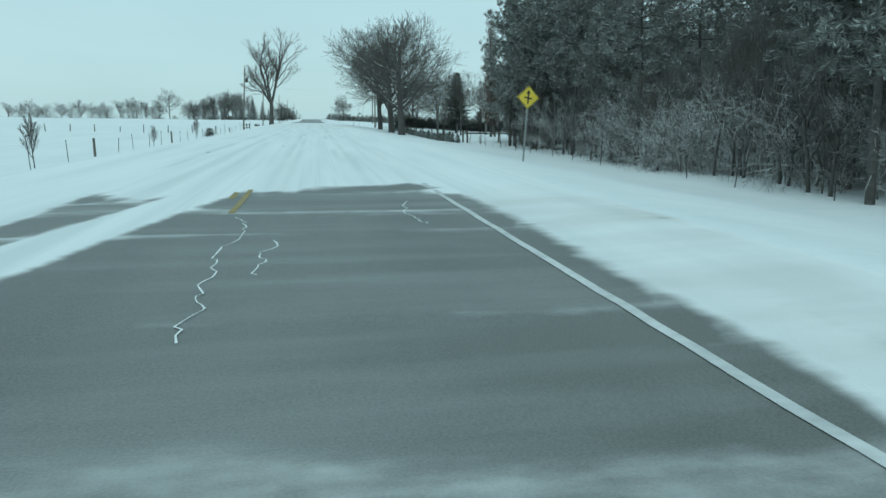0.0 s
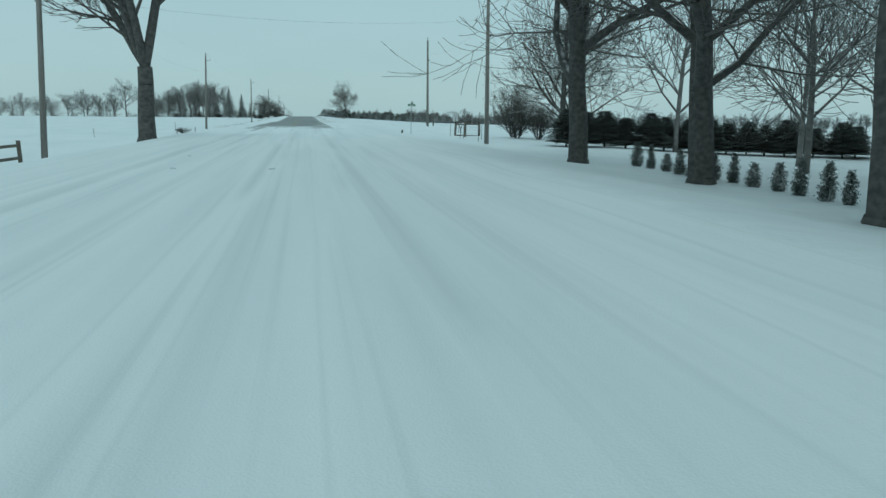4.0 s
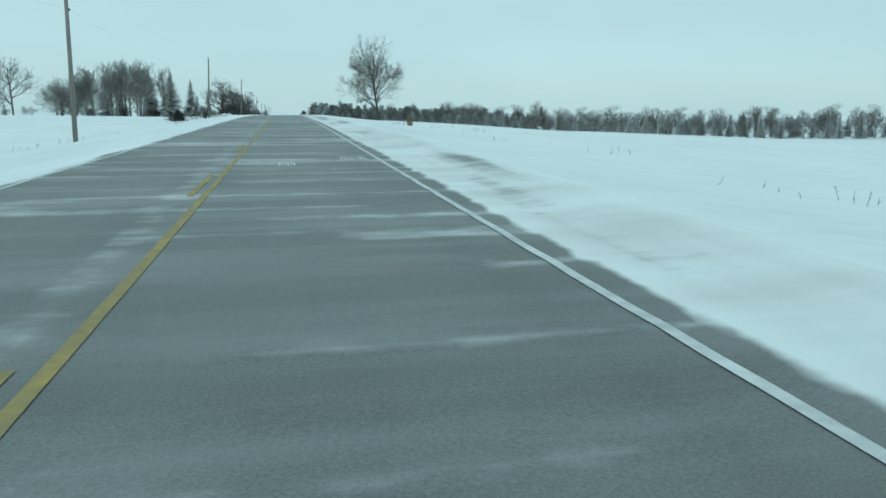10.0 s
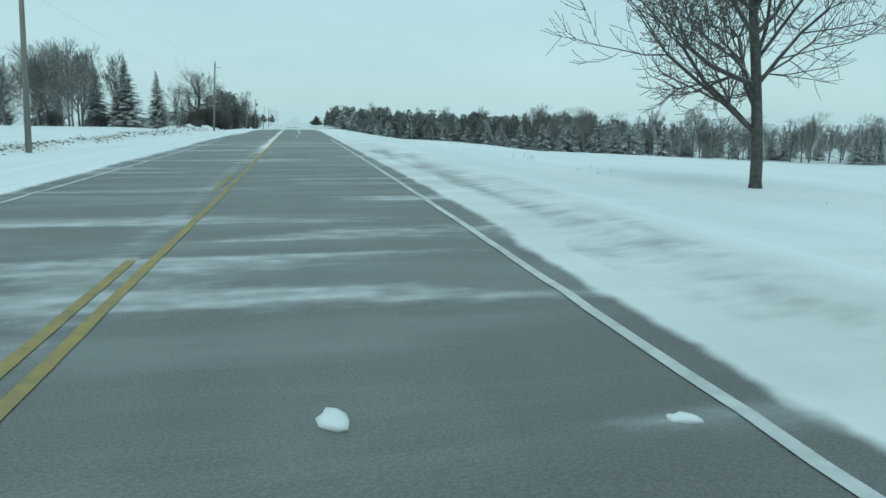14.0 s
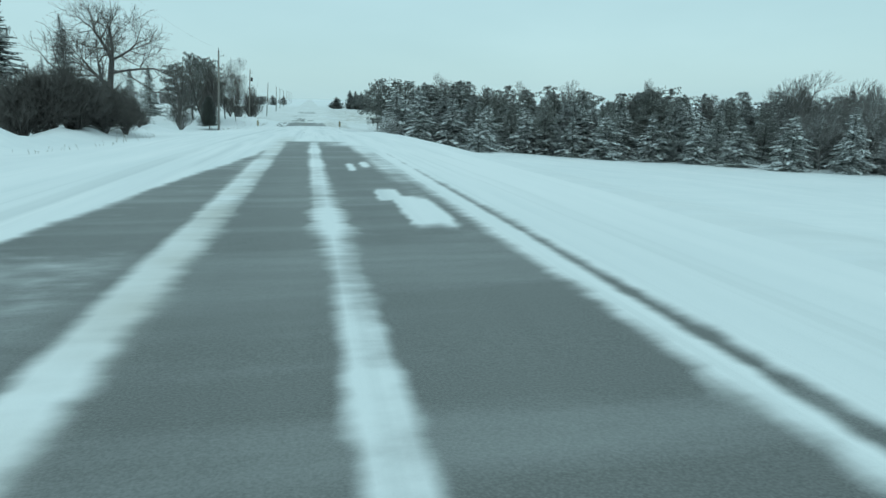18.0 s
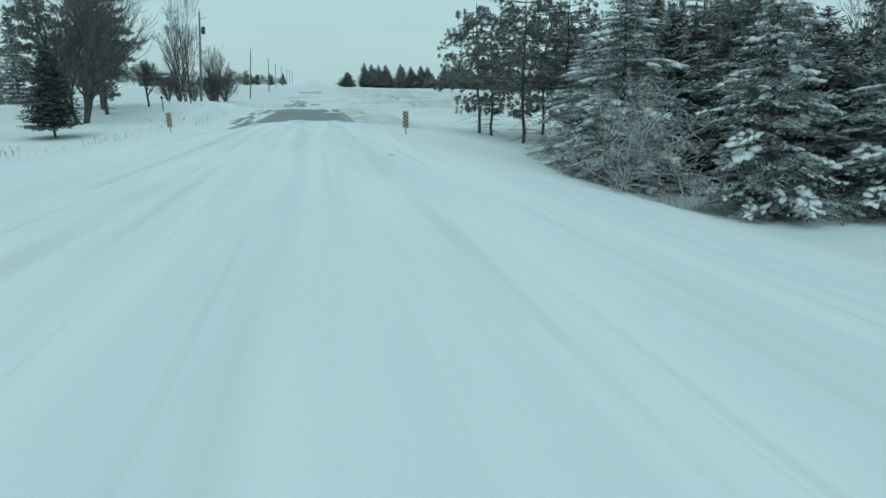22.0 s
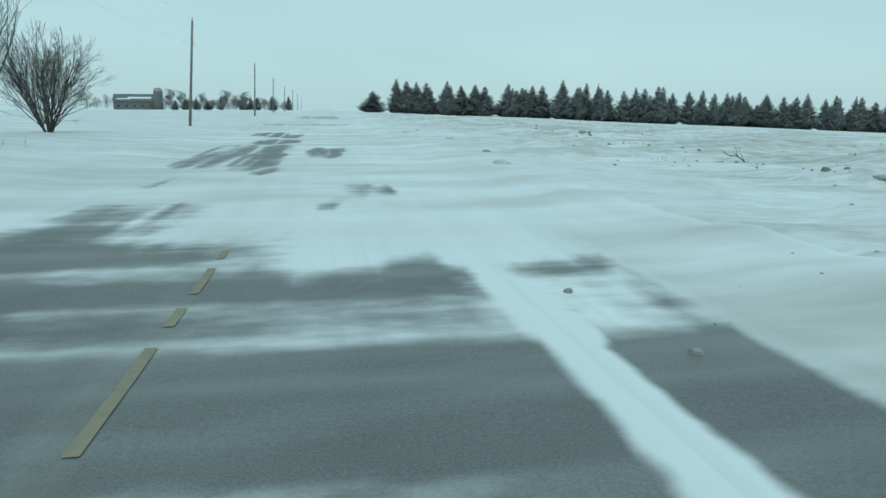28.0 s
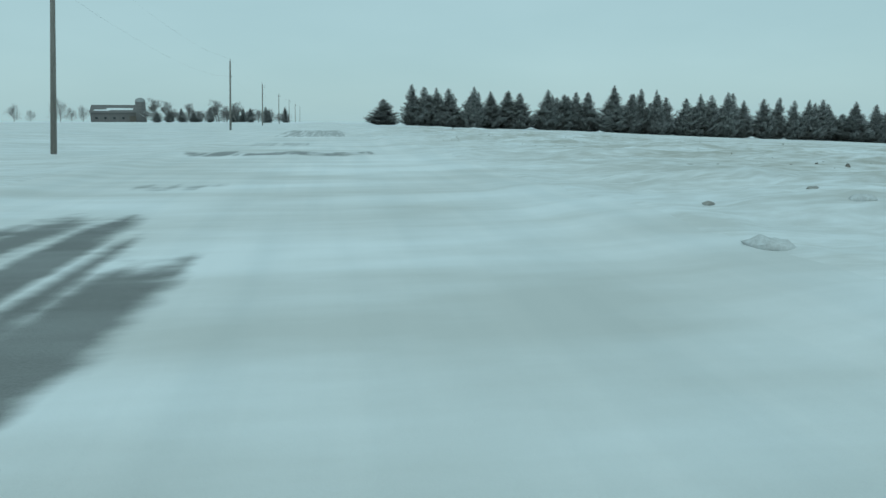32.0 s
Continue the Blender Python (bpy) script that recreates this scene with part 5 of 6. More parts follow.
def street_sign(x, y):
    t = thing("street_sign", (x, y, gz(x, y)), "green street name signs crossed on a thin steel post", "street sign")
    t.matrix_basis = pose(x, y, gz(x, y), 0, 1.5, 0)
    part("post", rod(bmesh.new(), 0.032, 0.032, 3.62, (0, 0, -0.5), sides=10), M_STEEL, t, smooth=True)
    low = part("name_blade", boxes(((0.78, 0.012, 0.22), (0, -0.03, 2.94)), bevel=0.004), M_GREEN, t, "green street name blade")
    part("lettering", boxes(((0.52, 0.004, 0.07), (0.02, -0.04, 2.94)), ((0.08, 0.004, 0.05), (-0.32, -0.04, 2.98))), M_PRINT, low, "white bar of unreadable lettering")
    high = part("name_blade", boxes(((0.70, 0.012, 0.20), (0.05, 0, 3.18), (0, 0, 62)), bevel=0.004), M_GREEN, t, "green street name blade")
    part("lettering", boxes(((0.45, 0.004, 0.06), (0.058, -0.006, 3.18), (0, 0, 62))), M_PRINT, high, "white bar of unreadable lettering")
    part("bracket", boxes(((0.08, 0.08, 0.10), (0, 0, 3.06))), M_STEEL, t)
    return t


street_sign(10.6, 171.9)


def hazard_marker(x, y, lean_right):
    t = thing("hazard_marker", (x, y, gz(x, y)), "narrow hazard board with slanted yellow and black stripes", "hazard marker", "culvert hazard markers")
    t.matrix_basis = pose(x, y, gz(x, y) - 0.12, 0, 1.0 if lean_right else -2.5, 0)
    channel_post(t, 1.3)
    panel = part("panel", boxes(((0.30, 0.010, 0.90), (0, -0.04, 0.92)), bevel=0.003), M_HAZ, t, "yellow reflective board")
    for k in range(5):
        z = 0.56 + k * 0.18
        d = 0.11 if lean_right else -0.11
        lo, hi = 0.475, 1.365
        pts = [(-0.147, z + d - 0.045), (0.147, z - d - 0.045), (0.147, z - d + 0.045), (-0.147, z + d + 0.045)]
        pts = [(px, min(max(pz, lo), hi)) for px, pz in pts]
        if abs(pts[0][1] - pts[3][1]) < 0.01 or abs(pts[1][1] - pts[2][1]) < 0.01:
            continue
        part("stripe", flat(pts, 0.004, (0, -0.049, 0)), M_BLACK, panel, "slanted black stripe")
    return t


hazard_marker(4.55, 549.0, True)
hazard_marker(-8.8, 557.0, False)


# ---- posts, fences, gate ----
def wooden_post(x, y, h=1.2, r=0.07, lean=(0, 0), group="fence posts", label="grey weathered wooden fence post in snow"):
    ob = part("fence_post", rod(bmesh.new(), r * 1.05, r * 0.92, h + 0.4, (0, 0, -0.4), sides=9), M_WOOD)
    ob.matrix_basis = pose(x, y, gz(x, y), lean[0], lean[1], placed.uniform(0, 90))
    return tagged(ob, label, "fence post", group)


def steel_stake(x, y, h=1.3, lean=(0, 0), group="steel fence stakes"):
    bm = boxes(((0.035, 0.006, h + 0.4), (0, 0, h / 2 - 0.2)), ((0.006, 0.03, h + 0.4), (0, 0.015, h / 2 - 0.2)), ((0.045, 0.01, 0.10), (0, -0.005, h - 0.06)))
    ob = part("steel_stake", bm, M_DARK)
    ob.matrix_basis = pose(x, y, gz(x, y), lean[0], lean[1], placed.uniform(-20, 20))
    return tagged(ob, "thin dark steel fence stake in snow", "fence stake", group)


for k in range(20):
    y = 29.5 + k * 4.4
    (steel_stake, wooden_post)[k % 5 == 3](-12.1 - 0.01 * k + placed.uniform(-0.1, 0.1), y + placed.uniform(-0.5, 0.5), placed.uniform(0.95, 1.35), lean=(placed.uniform(-4, 4), placed.uniform(-5, 5)))
for k in range(13):
    wooden_post(-15.5 - k * 3.6, 119 + placed.uniform(-0.4, 0.4), placed.uniform(0.9, 1.25), lean=(placed.uniform(-4, 4), placed.uniform(-5, 5)), group="cross fence posts")
for k in range(16):
    steel_stake(14.5 + placed.uniform(-0.4, 0.4), 14 + k * 4.1, placed.uniform(0.9, 1.4), (placed.uniform(-4, 4), placed.uniform(-6, 6)), "wood edge stakes")
for x, y, h in ((14.0, 164.0, 1.1), (13.0, 158.0, 1.3), (14.4, 157.5, 1.8), (14.8, 172.5, 1.6), (12.8, 152.0, 1.0), (17.5, 181, 1.2), (-21, 178, 0.9), (-17.5, 182, 1.0), (-12.5, 128, 1.1), (-13, 124, 1.0)):
    steel_stake(x, y, h, (placed.uniform(-3, 3), placed.uniform(-4, 4)), "roadside stakes")
for y in (84.5, 92.0, 99.5, 107.5, 116.0):
    wooden_post(14.1, y - 6, 1.35, 0.06, group="hedge posts", label="dark wooden post standing among the hedge cedars")
wooden_post(17.8, 199.5, 2.1, 0.09, group="field corner posts", label="stout grey wooden post with snow at its foot")
wooden_post(8.9, 166.0, 0.34, 0.09, (4, 8), "field corner posts", "short broken wooden stub poking out of snow")


def rail_fence(points, name, label, rails=(1.05,), h=1.2):
    """Posts with rails between them, as one fence."""
    x0, y0 = points[0]
    z0 = gz(x0, y0)
    t = thing(name, (x0, y0, z0), label, "fence")
    pts = [Vector((x - x0, y - y0, gz(x, y) - z0)) for x, y in points]
    for k, p in enumerate(pts):
        part("post", boxes(((0.15, 0.15, h + 0.5), (p.x, p.y, p.z + h / 2 - 0.25), (0, placed.uniform(-3, 3), placed.uniform(0, 20))), bevel=0.015), M_WOOD, t)
    for a, b in zip(pts, pts[1:]):
        for rz in rails:
            d = b - a
            part("rail", boxes(((d.length - 0.14, 0.05, 0.12), ((a.x + b.x) / 2, (a.y + b.y) / 2, (a.z + b.z) / 2 + rz),
                                (0, -math.degrees(math.asin(d.z / d.length)), math.degrees(math.atan2(d.y, d.x)))), bevel=0.01), M_WOOD, t)
    return t


rail_fence(((15.25, 73.0), (15.2, 70.6), (18.8, 71.9), (22.0, 73.4)), "rail_fence", "grey wooden rail fence at the edge of the pine wood", (1.0,), 1.26)
wooden_post(16.6, 71.0, 0.8, 0.05, (0, 4), "rail fence stubs", "short weathered post under a fence rail")
steel_stake(17.6, 66.7, 1.5, (1, -2), "wood edge stakes")
rail_fence(((-11.8, 125.5), (-11.5, 128.5), (-11.3, 131.5)), "rail_fence", "broken grey wooden rail fence across the road", (0.5, 1.0))


def corner_frame():
    """Wooden corner brace of the field fence with a notice board."""
    x0, y0 = 15.4, 172.8
    z0 = gz(x0, y0)
    t = thing("fence_corner", (x0, y0, z0), "grey timber fence corner brace with white notice board, half in snow", "fence")
    spots = ((0.0, 0.0, 1.55), (0.60, -1.95, 1.5), (2.35, -0.75, 1.4))
    for k, (x, y, h) in enumerate(spots):
        part("post", boxes(((0.19, 0.19, h + 0.5), (x, y, h / 2 - 0.25), (2, 3 - 2 * k, 10 * k)), bevel=0.02), M_WOOD, t)

    def beam(a, b, name, s=(0.09, 0.14)):
        a, b = Vector(a), Vector(b)
        d = b - a
        part(name, boxes(((d.length, s[0], s[1]), tuple((a + b) / 2), (0, -math.degrees(math.asin(d.z / d.length)), math.degrees(math.atan2(d.y, d.x)))), bevel=0.012), M_WOOD, t)

    beam((0.06, -0.1, 1.25), (0.57, -1.85, 1.18), "rail")
    beam((0.68, -1.90, 1.25), (2.28, -0.80, 1.22), "rail")
    beam((0.1, -0.04, 0.10), (2.25, -0.72, 0.02), "sill_rail")
    beam((0.25, -0.78, 1.12), (0.42, -0.9, 0.35), "hanging_slat", (0.05, 0.08))
    beam((0.42, -1.2, 1.08), (0.30, -0.95, 0.55), "hanging_slat", (0.05, 0.08))
    board = part("notice_board", boxes(((0.58, 0.02, 0.68), (-0.02, -0.13, 1.86)), bevel=0.004), M_PRINT, t, "white notice board with dark print")
    part("board_stake", boxes(((0.06, 0.05, 1.2), (-0.02, -0.115, 1.35))), M_WOOD, t)
    for z, w, hh in ((2.12, 0.40, 0.05), (1.98, 0.50, 0.11), (1.82, 0.46, 0.035), (1.74, 0.46, 0.03), (1.64, 0.42, 0.05)):
        part("print_bar", boxes(((w, 0.004, hh * 0.55), (-0.02, -0.143, z))), M_STEEL, board, "dark bar of unreadable print")
    for k in range(3):
        z = 0.35 + 0.3 * k
        a, b = Vector((0.65, -1.9, z)), Vector((2.3, -0.8, z - 0.05))
        part("wire", tubes("wire", [(a, b, 0.006, 0.006)], 4, M_DARK), None, t)
    return t


corner_frame()


def mailbox(x, y):
    t = thing("mailbox", (x, y, gz(x, y)), "dark rural mailbox on a wooden post in snow", "mailbox")
    part("post", boxes(((0.10, 0.10, 1.5), (0, 0, 0.55)), bevel=0.01), M_WOOD, t)
    bm = bmesh.new()
    box(bm, (0.20, 0.5, 0.14), (0, 0, 1.40))
    bmesh.ops.create_cone(bm, cap_ends=True, segments=14, radius1=0.10, radius2=0.10, depth=0.5, matrix=pose(0, 0, 1.47, 90, 0, 0))
    part("box", bm, M_DARK, t, "dark metal box with rounded top")
    part("snow_cap", boxes(((0.2, 0.48, 0.06), (0, 0, 1.58)), bevel=0.02), M_ROOF, t, "small cap of snow")
    part("flag", boxes(((0.01, 0.05, 0.18), (0.107, 0.1, 1.48))), M_STEEL, t)
    return t


mailbox(-15.8, 590.7)


# ---- brick house behind the maples ----
def gable_roof(length, depth, rise, over=0.35, thick=0.28):
    """Solid roof over a rectangle from the origin along x and y."""
    bm = bmesh.new()
    ring = [(-over, -0.12), (depth / 2, rise), (depth + over, -0.12), (depth + over, -0.12 + thick), (depth / 2, rise + thick), (-over, -0.12 + thick)]
    a = [bm.verts.new((-over, y, z)) for y, z in ring]
    b = [bm.verts.new((length + over, y, z)) for y, z in ring]
    bm.faces.new(a)
    bm.faces.new(list(reversed(b)))
    for k in range(6):
        j = (k + 1) % 6
        bm.faces.new((a[k], b[k], b[j], a[j]))
    bmesh.ops.recalc_face_normals(bm, faces=bm.faces)
    bmesh.ops.bevel(bm, geom=list(bm.edges), offset=0.05, segments=2, affect="EDGES")
    return bm


def house_window(t, x, y, z, w=0.95, h=1.7, blind=0.5, turn=0):
    base = Matrix.Translation((x, y, z)) @ Matrix.Rotation(radians(turn), 4, "Z")

    def put(name, bm, mat, parent, label=""):
        bm.transform(base)
        return part(name, bm, mat, parent, label)

    win = put("window", boxes(((w + 0.16, 0.10, 0.09), (0, -0.03, h / 2)), ((w + 0.16, 0.10, 0.09), (0, -0.03, -h / 2)), ((0.09, 0.10, h), (-w / 2, -0.03, 0)), ((0.09, 0.10, h), (w / 2, -0.03, 0)), ((w, 0.07, 0.06), (0, -0.03, 0))), M_PRINT, t, "white sash window")
    put("pane", boxes(((w - 0.08, 0.02, h / 2 - 0.06), (0, -0.005, -h / 4))), M_GLASS, win, "dark glass pane")
    put("pane", boxes(((w - 0.08, 0.02, h / 2 - 0.06), (0, -0.005, h / 4))), M_BLIND if blind else M_GLASS, win, "pane with a drawn white blind" if blind else "dark glass pane")
    put("sill", boxes(((w + 0.4, 0.24, 0.12), (0, -0.09, -h / 2 - 0.1)), bevel=0.01), M_STONE, win, "pale stone sill")
    put("sill_snow", boxes(((w + 0.3, 0.2, 0.10), (0, -0.1, -h / 2 + 0.02)), bevel=0.03), M_ROOF, win, "strip of snow on the sill")
    put("lintel", boxes(((w + 0.4, 0.06, 0.22), (0, -0.02, h / 2 + 0.16))), M_STONE, win, "pale stone lintel")
    return win


def brick_house():
    x0, y0 = 48.0, 138.0
    t = thing("brick_house", (x0, y0, gz(x0, y0) - 0.25), "tan brick schoolhouse with snow-covered roof and open belfry", "house", turn=-12)
    L, D, H = 18.0, 11.5, 6.4
    part("wall", boxes(((L, 0.35, H), (L / 2, 0.175, H / 2)), ((L, 0.35, H), (L / 2, D - 0.175, H / 2)), ((0.35, D - 0.70, H), (0.175, D / 2, H / 2)), ((0.35, D - 0.70, H), (L - 0.175, D / 2, H / 2))), M_BRICK, t, "tan brick walls")
    part("plinth", boxes(((L + 0.16, 0.16, 0.75), (L / 2, -0.05, 0.375)), ((0.16, D, 0.75), (-0.05, D / 2, 0.375))), M_STONE, t, "pale stone plinth")
    roof = gable_roof(L, D, 4.4)
    roof.transform(Matrix.Translation((0, 0, H)))
    part("roof", roof, M_ROOF, t, "pitched roof under thick snow")
    part("eave", boxes(((L + 0.7, 0.10, 0.22), (L / 2, -0.36, H - 0.12))), M_STONE, t, "pale eaves board")
    for gx_, sgn in ((0.17, 1), (L - 0.17, -1)):
        bm = bmesh.new()
        a = [bm.verts.new((gx_ - 0.15, y, z)) for y, z in ((0, H), (D, H), (D / 2, H + 4.2))]
        b = [bm.verts.new((gx_ + 0.15, y, z)) for y, z in ((0, H), (D, H), (D / 2, H + 4.2))]
        bm.faces.new(a), bm.faces.new(list(reversed(b)))
        for k in range(3):
            bm.faces.new((a[k], b[k], b[(k + 1) % 3], a[(k + 1) % 3]))
        part("gable", bm, M_BRICK, t, "brick gable end")
    for x in (1.95, 5.2, 8.4):
        house_window(t, x, -0.02, 3.3, 1.2, 2.5)
    for x in (0.3, 3.55, 6.8, 10.0, 13.2):
        part("buttress", boxes(((0.45, 0.22, H - 0.3), (x, -0.10, (H - 0.3) / 2)), bevel=0.02), M_BRICK, t)
    # open belfry on the front of the ridge, gable door and a low annexe
    cx, cy, cz = 1.1, D / 2, H + 4.1
    cup = part("belfry", boxes(((2.0, 2.0, 1.3), (cx, cy, cz + 0.2)), bevel=0.03), M_BARN, t, "square belfry base on the ridge")
    for sx in (-0.8, 0.8):
        for sy in (-0.8, 0.8):
            part("belfry_post", boxes(((0.22, 0.22, 1.5), (cx + sx, cy + sy, cz + 1.55))), M_STONE, cup)
    part("belfry_beam", boxes(((2.0, 0.2, 0.35), (cx, cy - 0.85, cz + 2.2)), ((2.0, 0.2, 0.35), (cx, cy + 0.85, cz + 2.2)), ((0.2, 1.5, 0.35), (cx - 0.85, cy, cz + 2.2)), ((0.2, 1.5, 0.35), (cx + 0.85, cy, cz + 2.2))), M_STONE, cup)
    part("bell", rod(bmesh.new(), 0.45, 0.2, 0.7, (cx, cy, cz + 1.2), sides=16), M_DARK, cup, "dark bell", True)
    part("belfry_roof", rod(bmesh.new(), 1.75, 0.04, 1.7, (cx, cy, cz + 2.38), (0, 0, 45), 4), M_BARN, cup, "pointed dark belfry roof")
    part("finial", rod(bmesh.new(), 0.04, 0.02, 0.6, (cx, cy, cz + 4.0), sides=6), M_DARK, cup)
    house_window(t, -0.02, 3.0, 2.25, 0.95, 1.7, 0, -90)
    house_window(t, -0.02, D - 3.0, 2.25, 0.95, 1.7, 0, -90)
    part("door", boxes(((0.1, 1.5, 2.4), (-0.06, D / 2, 1.3)), bevel=0.01), M_WOOD, t, "dark double door in the gable end")
    part("gable_trim", boxes(((0.12, 0.25, 7.2), (-0.30, D / 4 - 0.12, H + 2.12), (-52.5, 0, 0)), ((0.12, 0.25, 7.2), (-0.30, 3 * D / 4 + 0.12, H + 2.12), (52.5, 0, 0))), M_STONE, t, "pale verge board")
    part("annexe_wall", boxes(((6.0, 4.0, 2.4), (13.5, -2.25, 1.2))), M_BRICK, t, "low brick annexe")
    roof = gable_roof(6.0, 4.0, 1.3, 0.3)
    roof.transform(Matrix.Translation((10.5, -4.25, 2.4)))
    part("annexe_roof", roof, M_ROOF, t, "snowy annexe roof")
    annexe_gable = bmesh.new()
    for gx_ in (10.52, 16.38):
        a = [annexe_gable.verts.new((gx_ + dx, yy, zz)) for dx in (0, 0.1) for yy, zz in ((-4.2, 2.4), (-0.3, 2.4), (-2.25, 3.62))]
        for f in ((0, 2, 1), (3, 4, 5), (0, 1, 4, 3), (1, 2, 5, 4), (2, 0, 3, 5)):
            annexe_gable.faces.new([a[q] for q in f])
    part("annexe_gable", annexe_gable, M_BRICK, t)
    ch = part("chimney", boxes(((0.8, 0.8, 2.6), (14.0, D / 2 + 1.2, H + 3.9))), M_BRICK, t)
    part("chimney_cap", boxes(((0.95, 0.95, 0.15), (14.0, D / 2 + 1.2, H + 5.25)), bevel=0.03), M_ROOF, ch, "snow on the chimney")
    return t


brick_house()
clip = proto(spruce("clipped_shrub", 78, 1.0, 1.15, "low clipped evergreen shrub capped with snow", M_LADEN, 2.0, 0.02, 0.5, 0.9, category="shrub"))
for x, y in ((39.0, 140.5), (40.6, 139.4), (42.2, 138.4), (43.8, 137.4), (45.4, 136.6), (47.0, 136.4), (52.0, 135.4), (54.5, 134.8)):
    plant(clip, x, y, placed.uniform(0.8, 1.1), placed.uniform(0.9, 1.2), group="shrubs before the house")
for k in range(16):
    plant(cedar, 17.5 + k * 1.5, 146 + placed.uniform(-0.6, 0.6), placed.uniform(0.33, 0.42), placed.uniform(0.7, 0.9), group="clipped evergreen hedge", label="dense dark hedge cedar in snow")
plant(wood_c, 23.0, 160.0, 1.0)
plant(lad_b, 42.0, 141.5, 0.45, 0.55, group="shrubs before the house", label="small snow-laden spruce beside the house")
plant(lad_a, 45.5, 140.0, 0.40, 0.5, group="shrubs before the house", label="small snow-laden spruce beside the house")
plant(tall_spr, 78.0, 165.0, 0.95, 0.9)
plant(dense_bare, 62.0, 158.0, 0.75, 0.75)
plant(bush, 19.6, 166.0, 1.05)
plant(bush, 18.8, 162.0, 0.7, 1.1)
plant(bush, 20.5, 161.0, 0.7, 1.0)
plant(maple_b, 21.5, 158.0, 0.7)
plant(sapling, -12.9, 36.0, 0.9)
plant(sapling, -13.6, 30.5, 1.0)
plant(sapling, -12.6, 60.0, 0.62)
plant(hedge_c, -11.6, 84.0, 0.95, 1.2, label="small dark evergreen shrub at the snowy fence line")
plant(sapling, -13.6, 88.0, 0.9)
plant(cedar, -14.6, 349.5, 0.27, 0.62, label="low dark evergreen shrub at the snowy ditch")
plant(rusty, -16.7, 356.5, 0.12, 0.65, label="low rusty brown shrub half buried in snow")
plant(bush, -13.0, 368.0, 0.45)
plant(bush, -14.6, 191.5, 0.16, 0.5)
steel_stake(-17.0, 201, 1.2)
steel_stake(-19.3, 196, 0.9)


# ---- barn and silo far off ----
def barn(x, y):
    t = thing("barn", (x, y, gz(x, y)), "long weathered barn with snow on its roof", "barn", turn=4)
    L, D, H = 23.0, 11.0, 4.4
    part("wall", boxes(((L, D, H + 0.5), (L / 2, D / 2, H / 2 - 0.25))), M_BARN, t, "weathered board walls")
    roof = gable_roof(L, D, 3.6, 0.5)
    roof.transform(Matrix.Translation((0, 0, H)))
    part("roof", roof, M_BARN, t, "dark pitched roof")
    patch_bm = boxes(((L * 0.52, 1.7, 0.10), (L * 0.56, 2.0, H + 1.80), (33.2, 0, 0)), ((L * 0.3, 1.0, 0.10), (L * 0.22, 1.2, H + 1.27), (33.2, 0, 0)))
    part("roof_snow", patch_bm, M_ROOF, t, "sheet of snow on the roof slope")
    for k in range(4):
        part("window", boxes(((1.1, 0.1, 0.9), (2.6 + 4.0 * k, -0.06, 1.9))), M_GLASS, t)
    part("door", boxes(((3.2, 0.12, 3.0), (19.0, -0.07, 1.5))), M_WOOD, t)
    return t


def silo(x, y):
    t = thing("silo", (x, y, gz(x, y)), "round grey silo with domed top beside the barn", "silo")
    part("body", rod(bmesh.new(), 2.3, 2.3, 10.5, (0, 0, -0.5), sides=28), M_BARN, t, smooth=True)
    bm = bmesh.new()
    bmesh.ops.create_uvsphere(bm, u_segments=28, v_segments=12, radius=2.35, matrix=Matrix.Translation((0, 0, 9.8)) @ Matrix.Diagonal((1, 1, 0.75, 1)))
    part("dome", bm, M_STEEL, t, "metal dome", True)
    for k in range(7):
        part("hoop", rod(bmesh.new(), 2.34, 2.34, 0.08, (0, 0, 0.8 + 1.3 * k), sides=28), M_DARK, t)
    return t


barn(-111.5, 1006)
silo(-88.0, 1004)


def farmhouse(x, y):
    t = thing("farmhouse", (x, y, gz(x + 6, y + 3) + 0.95), "small pale clapboard house with snow-covered roof behind yard trees", "house", turn=8)
    L, D, H = 11.0, 8.0, 2.9
    part("wall", boxes(((L, D, H + 1.2), (L / 2, D / 2, H / 2 - 0.6))), M_SIDING, t, "pale clapboard walls")
    gable = bmesh.new()
    for gx in (0.02, L - 0.14):
        a = [gable.verts.new((gx + dx, yy, zz)) for dx in (0, 0.12) for yy, zz in ((0.1, H), (D - 0.1, H), (D / 2, H + 2.15))]
        for f in ((0, 2, 1), (3, 4, 5), (0, 1, 4, 3), (1, 2, 5, 4), (2, 0, 3, 5)):
            gable.faces.new([a[i] for i in f])
    bmesh.ops.recalc_face_normals(gable, faces=gable.faces)
    part("gable", gable, M_SIDING, t)
    roof = gable_roof(L, D, 2.3, 0.4, 0.3)
    roof.transform(Matrix.Translation((0, 0, H)))
    part("roof", roof, M_ROOF, t, "snow-covered pitched roof")
    part("eave_board", boxes(((L + 0.7, 0.05, 0.2), (L / 2, -0.43, H - 0.1))), M_WOOD, t)
    part("eave_board", boxes(((L + 0.7, 0.05, 0.2), (L / 2, D + 0.43, H - 0.1))), M_WOOD, t)
    for wx in (2.0, 4.6, 9.0):
        house_window(t, wx, -0.02, 1.55, 0.9, 1.2, 0)
    house_window(t, L + 0.02, 3.0, 1.55, 0.9, 1.2, 0, 90)
    part("door", boxes(((0.95, 0.08, 2.05), (6.8, -0.05, 1.05)), bevel=0.01), M_WOOD, t)
    part("chimney", boxes(((0.6, 0.6, 1.6), (3.0, D / 2 + 0.8, H + 2.4)), bevel=0.02), M_STONE, t)
    return t


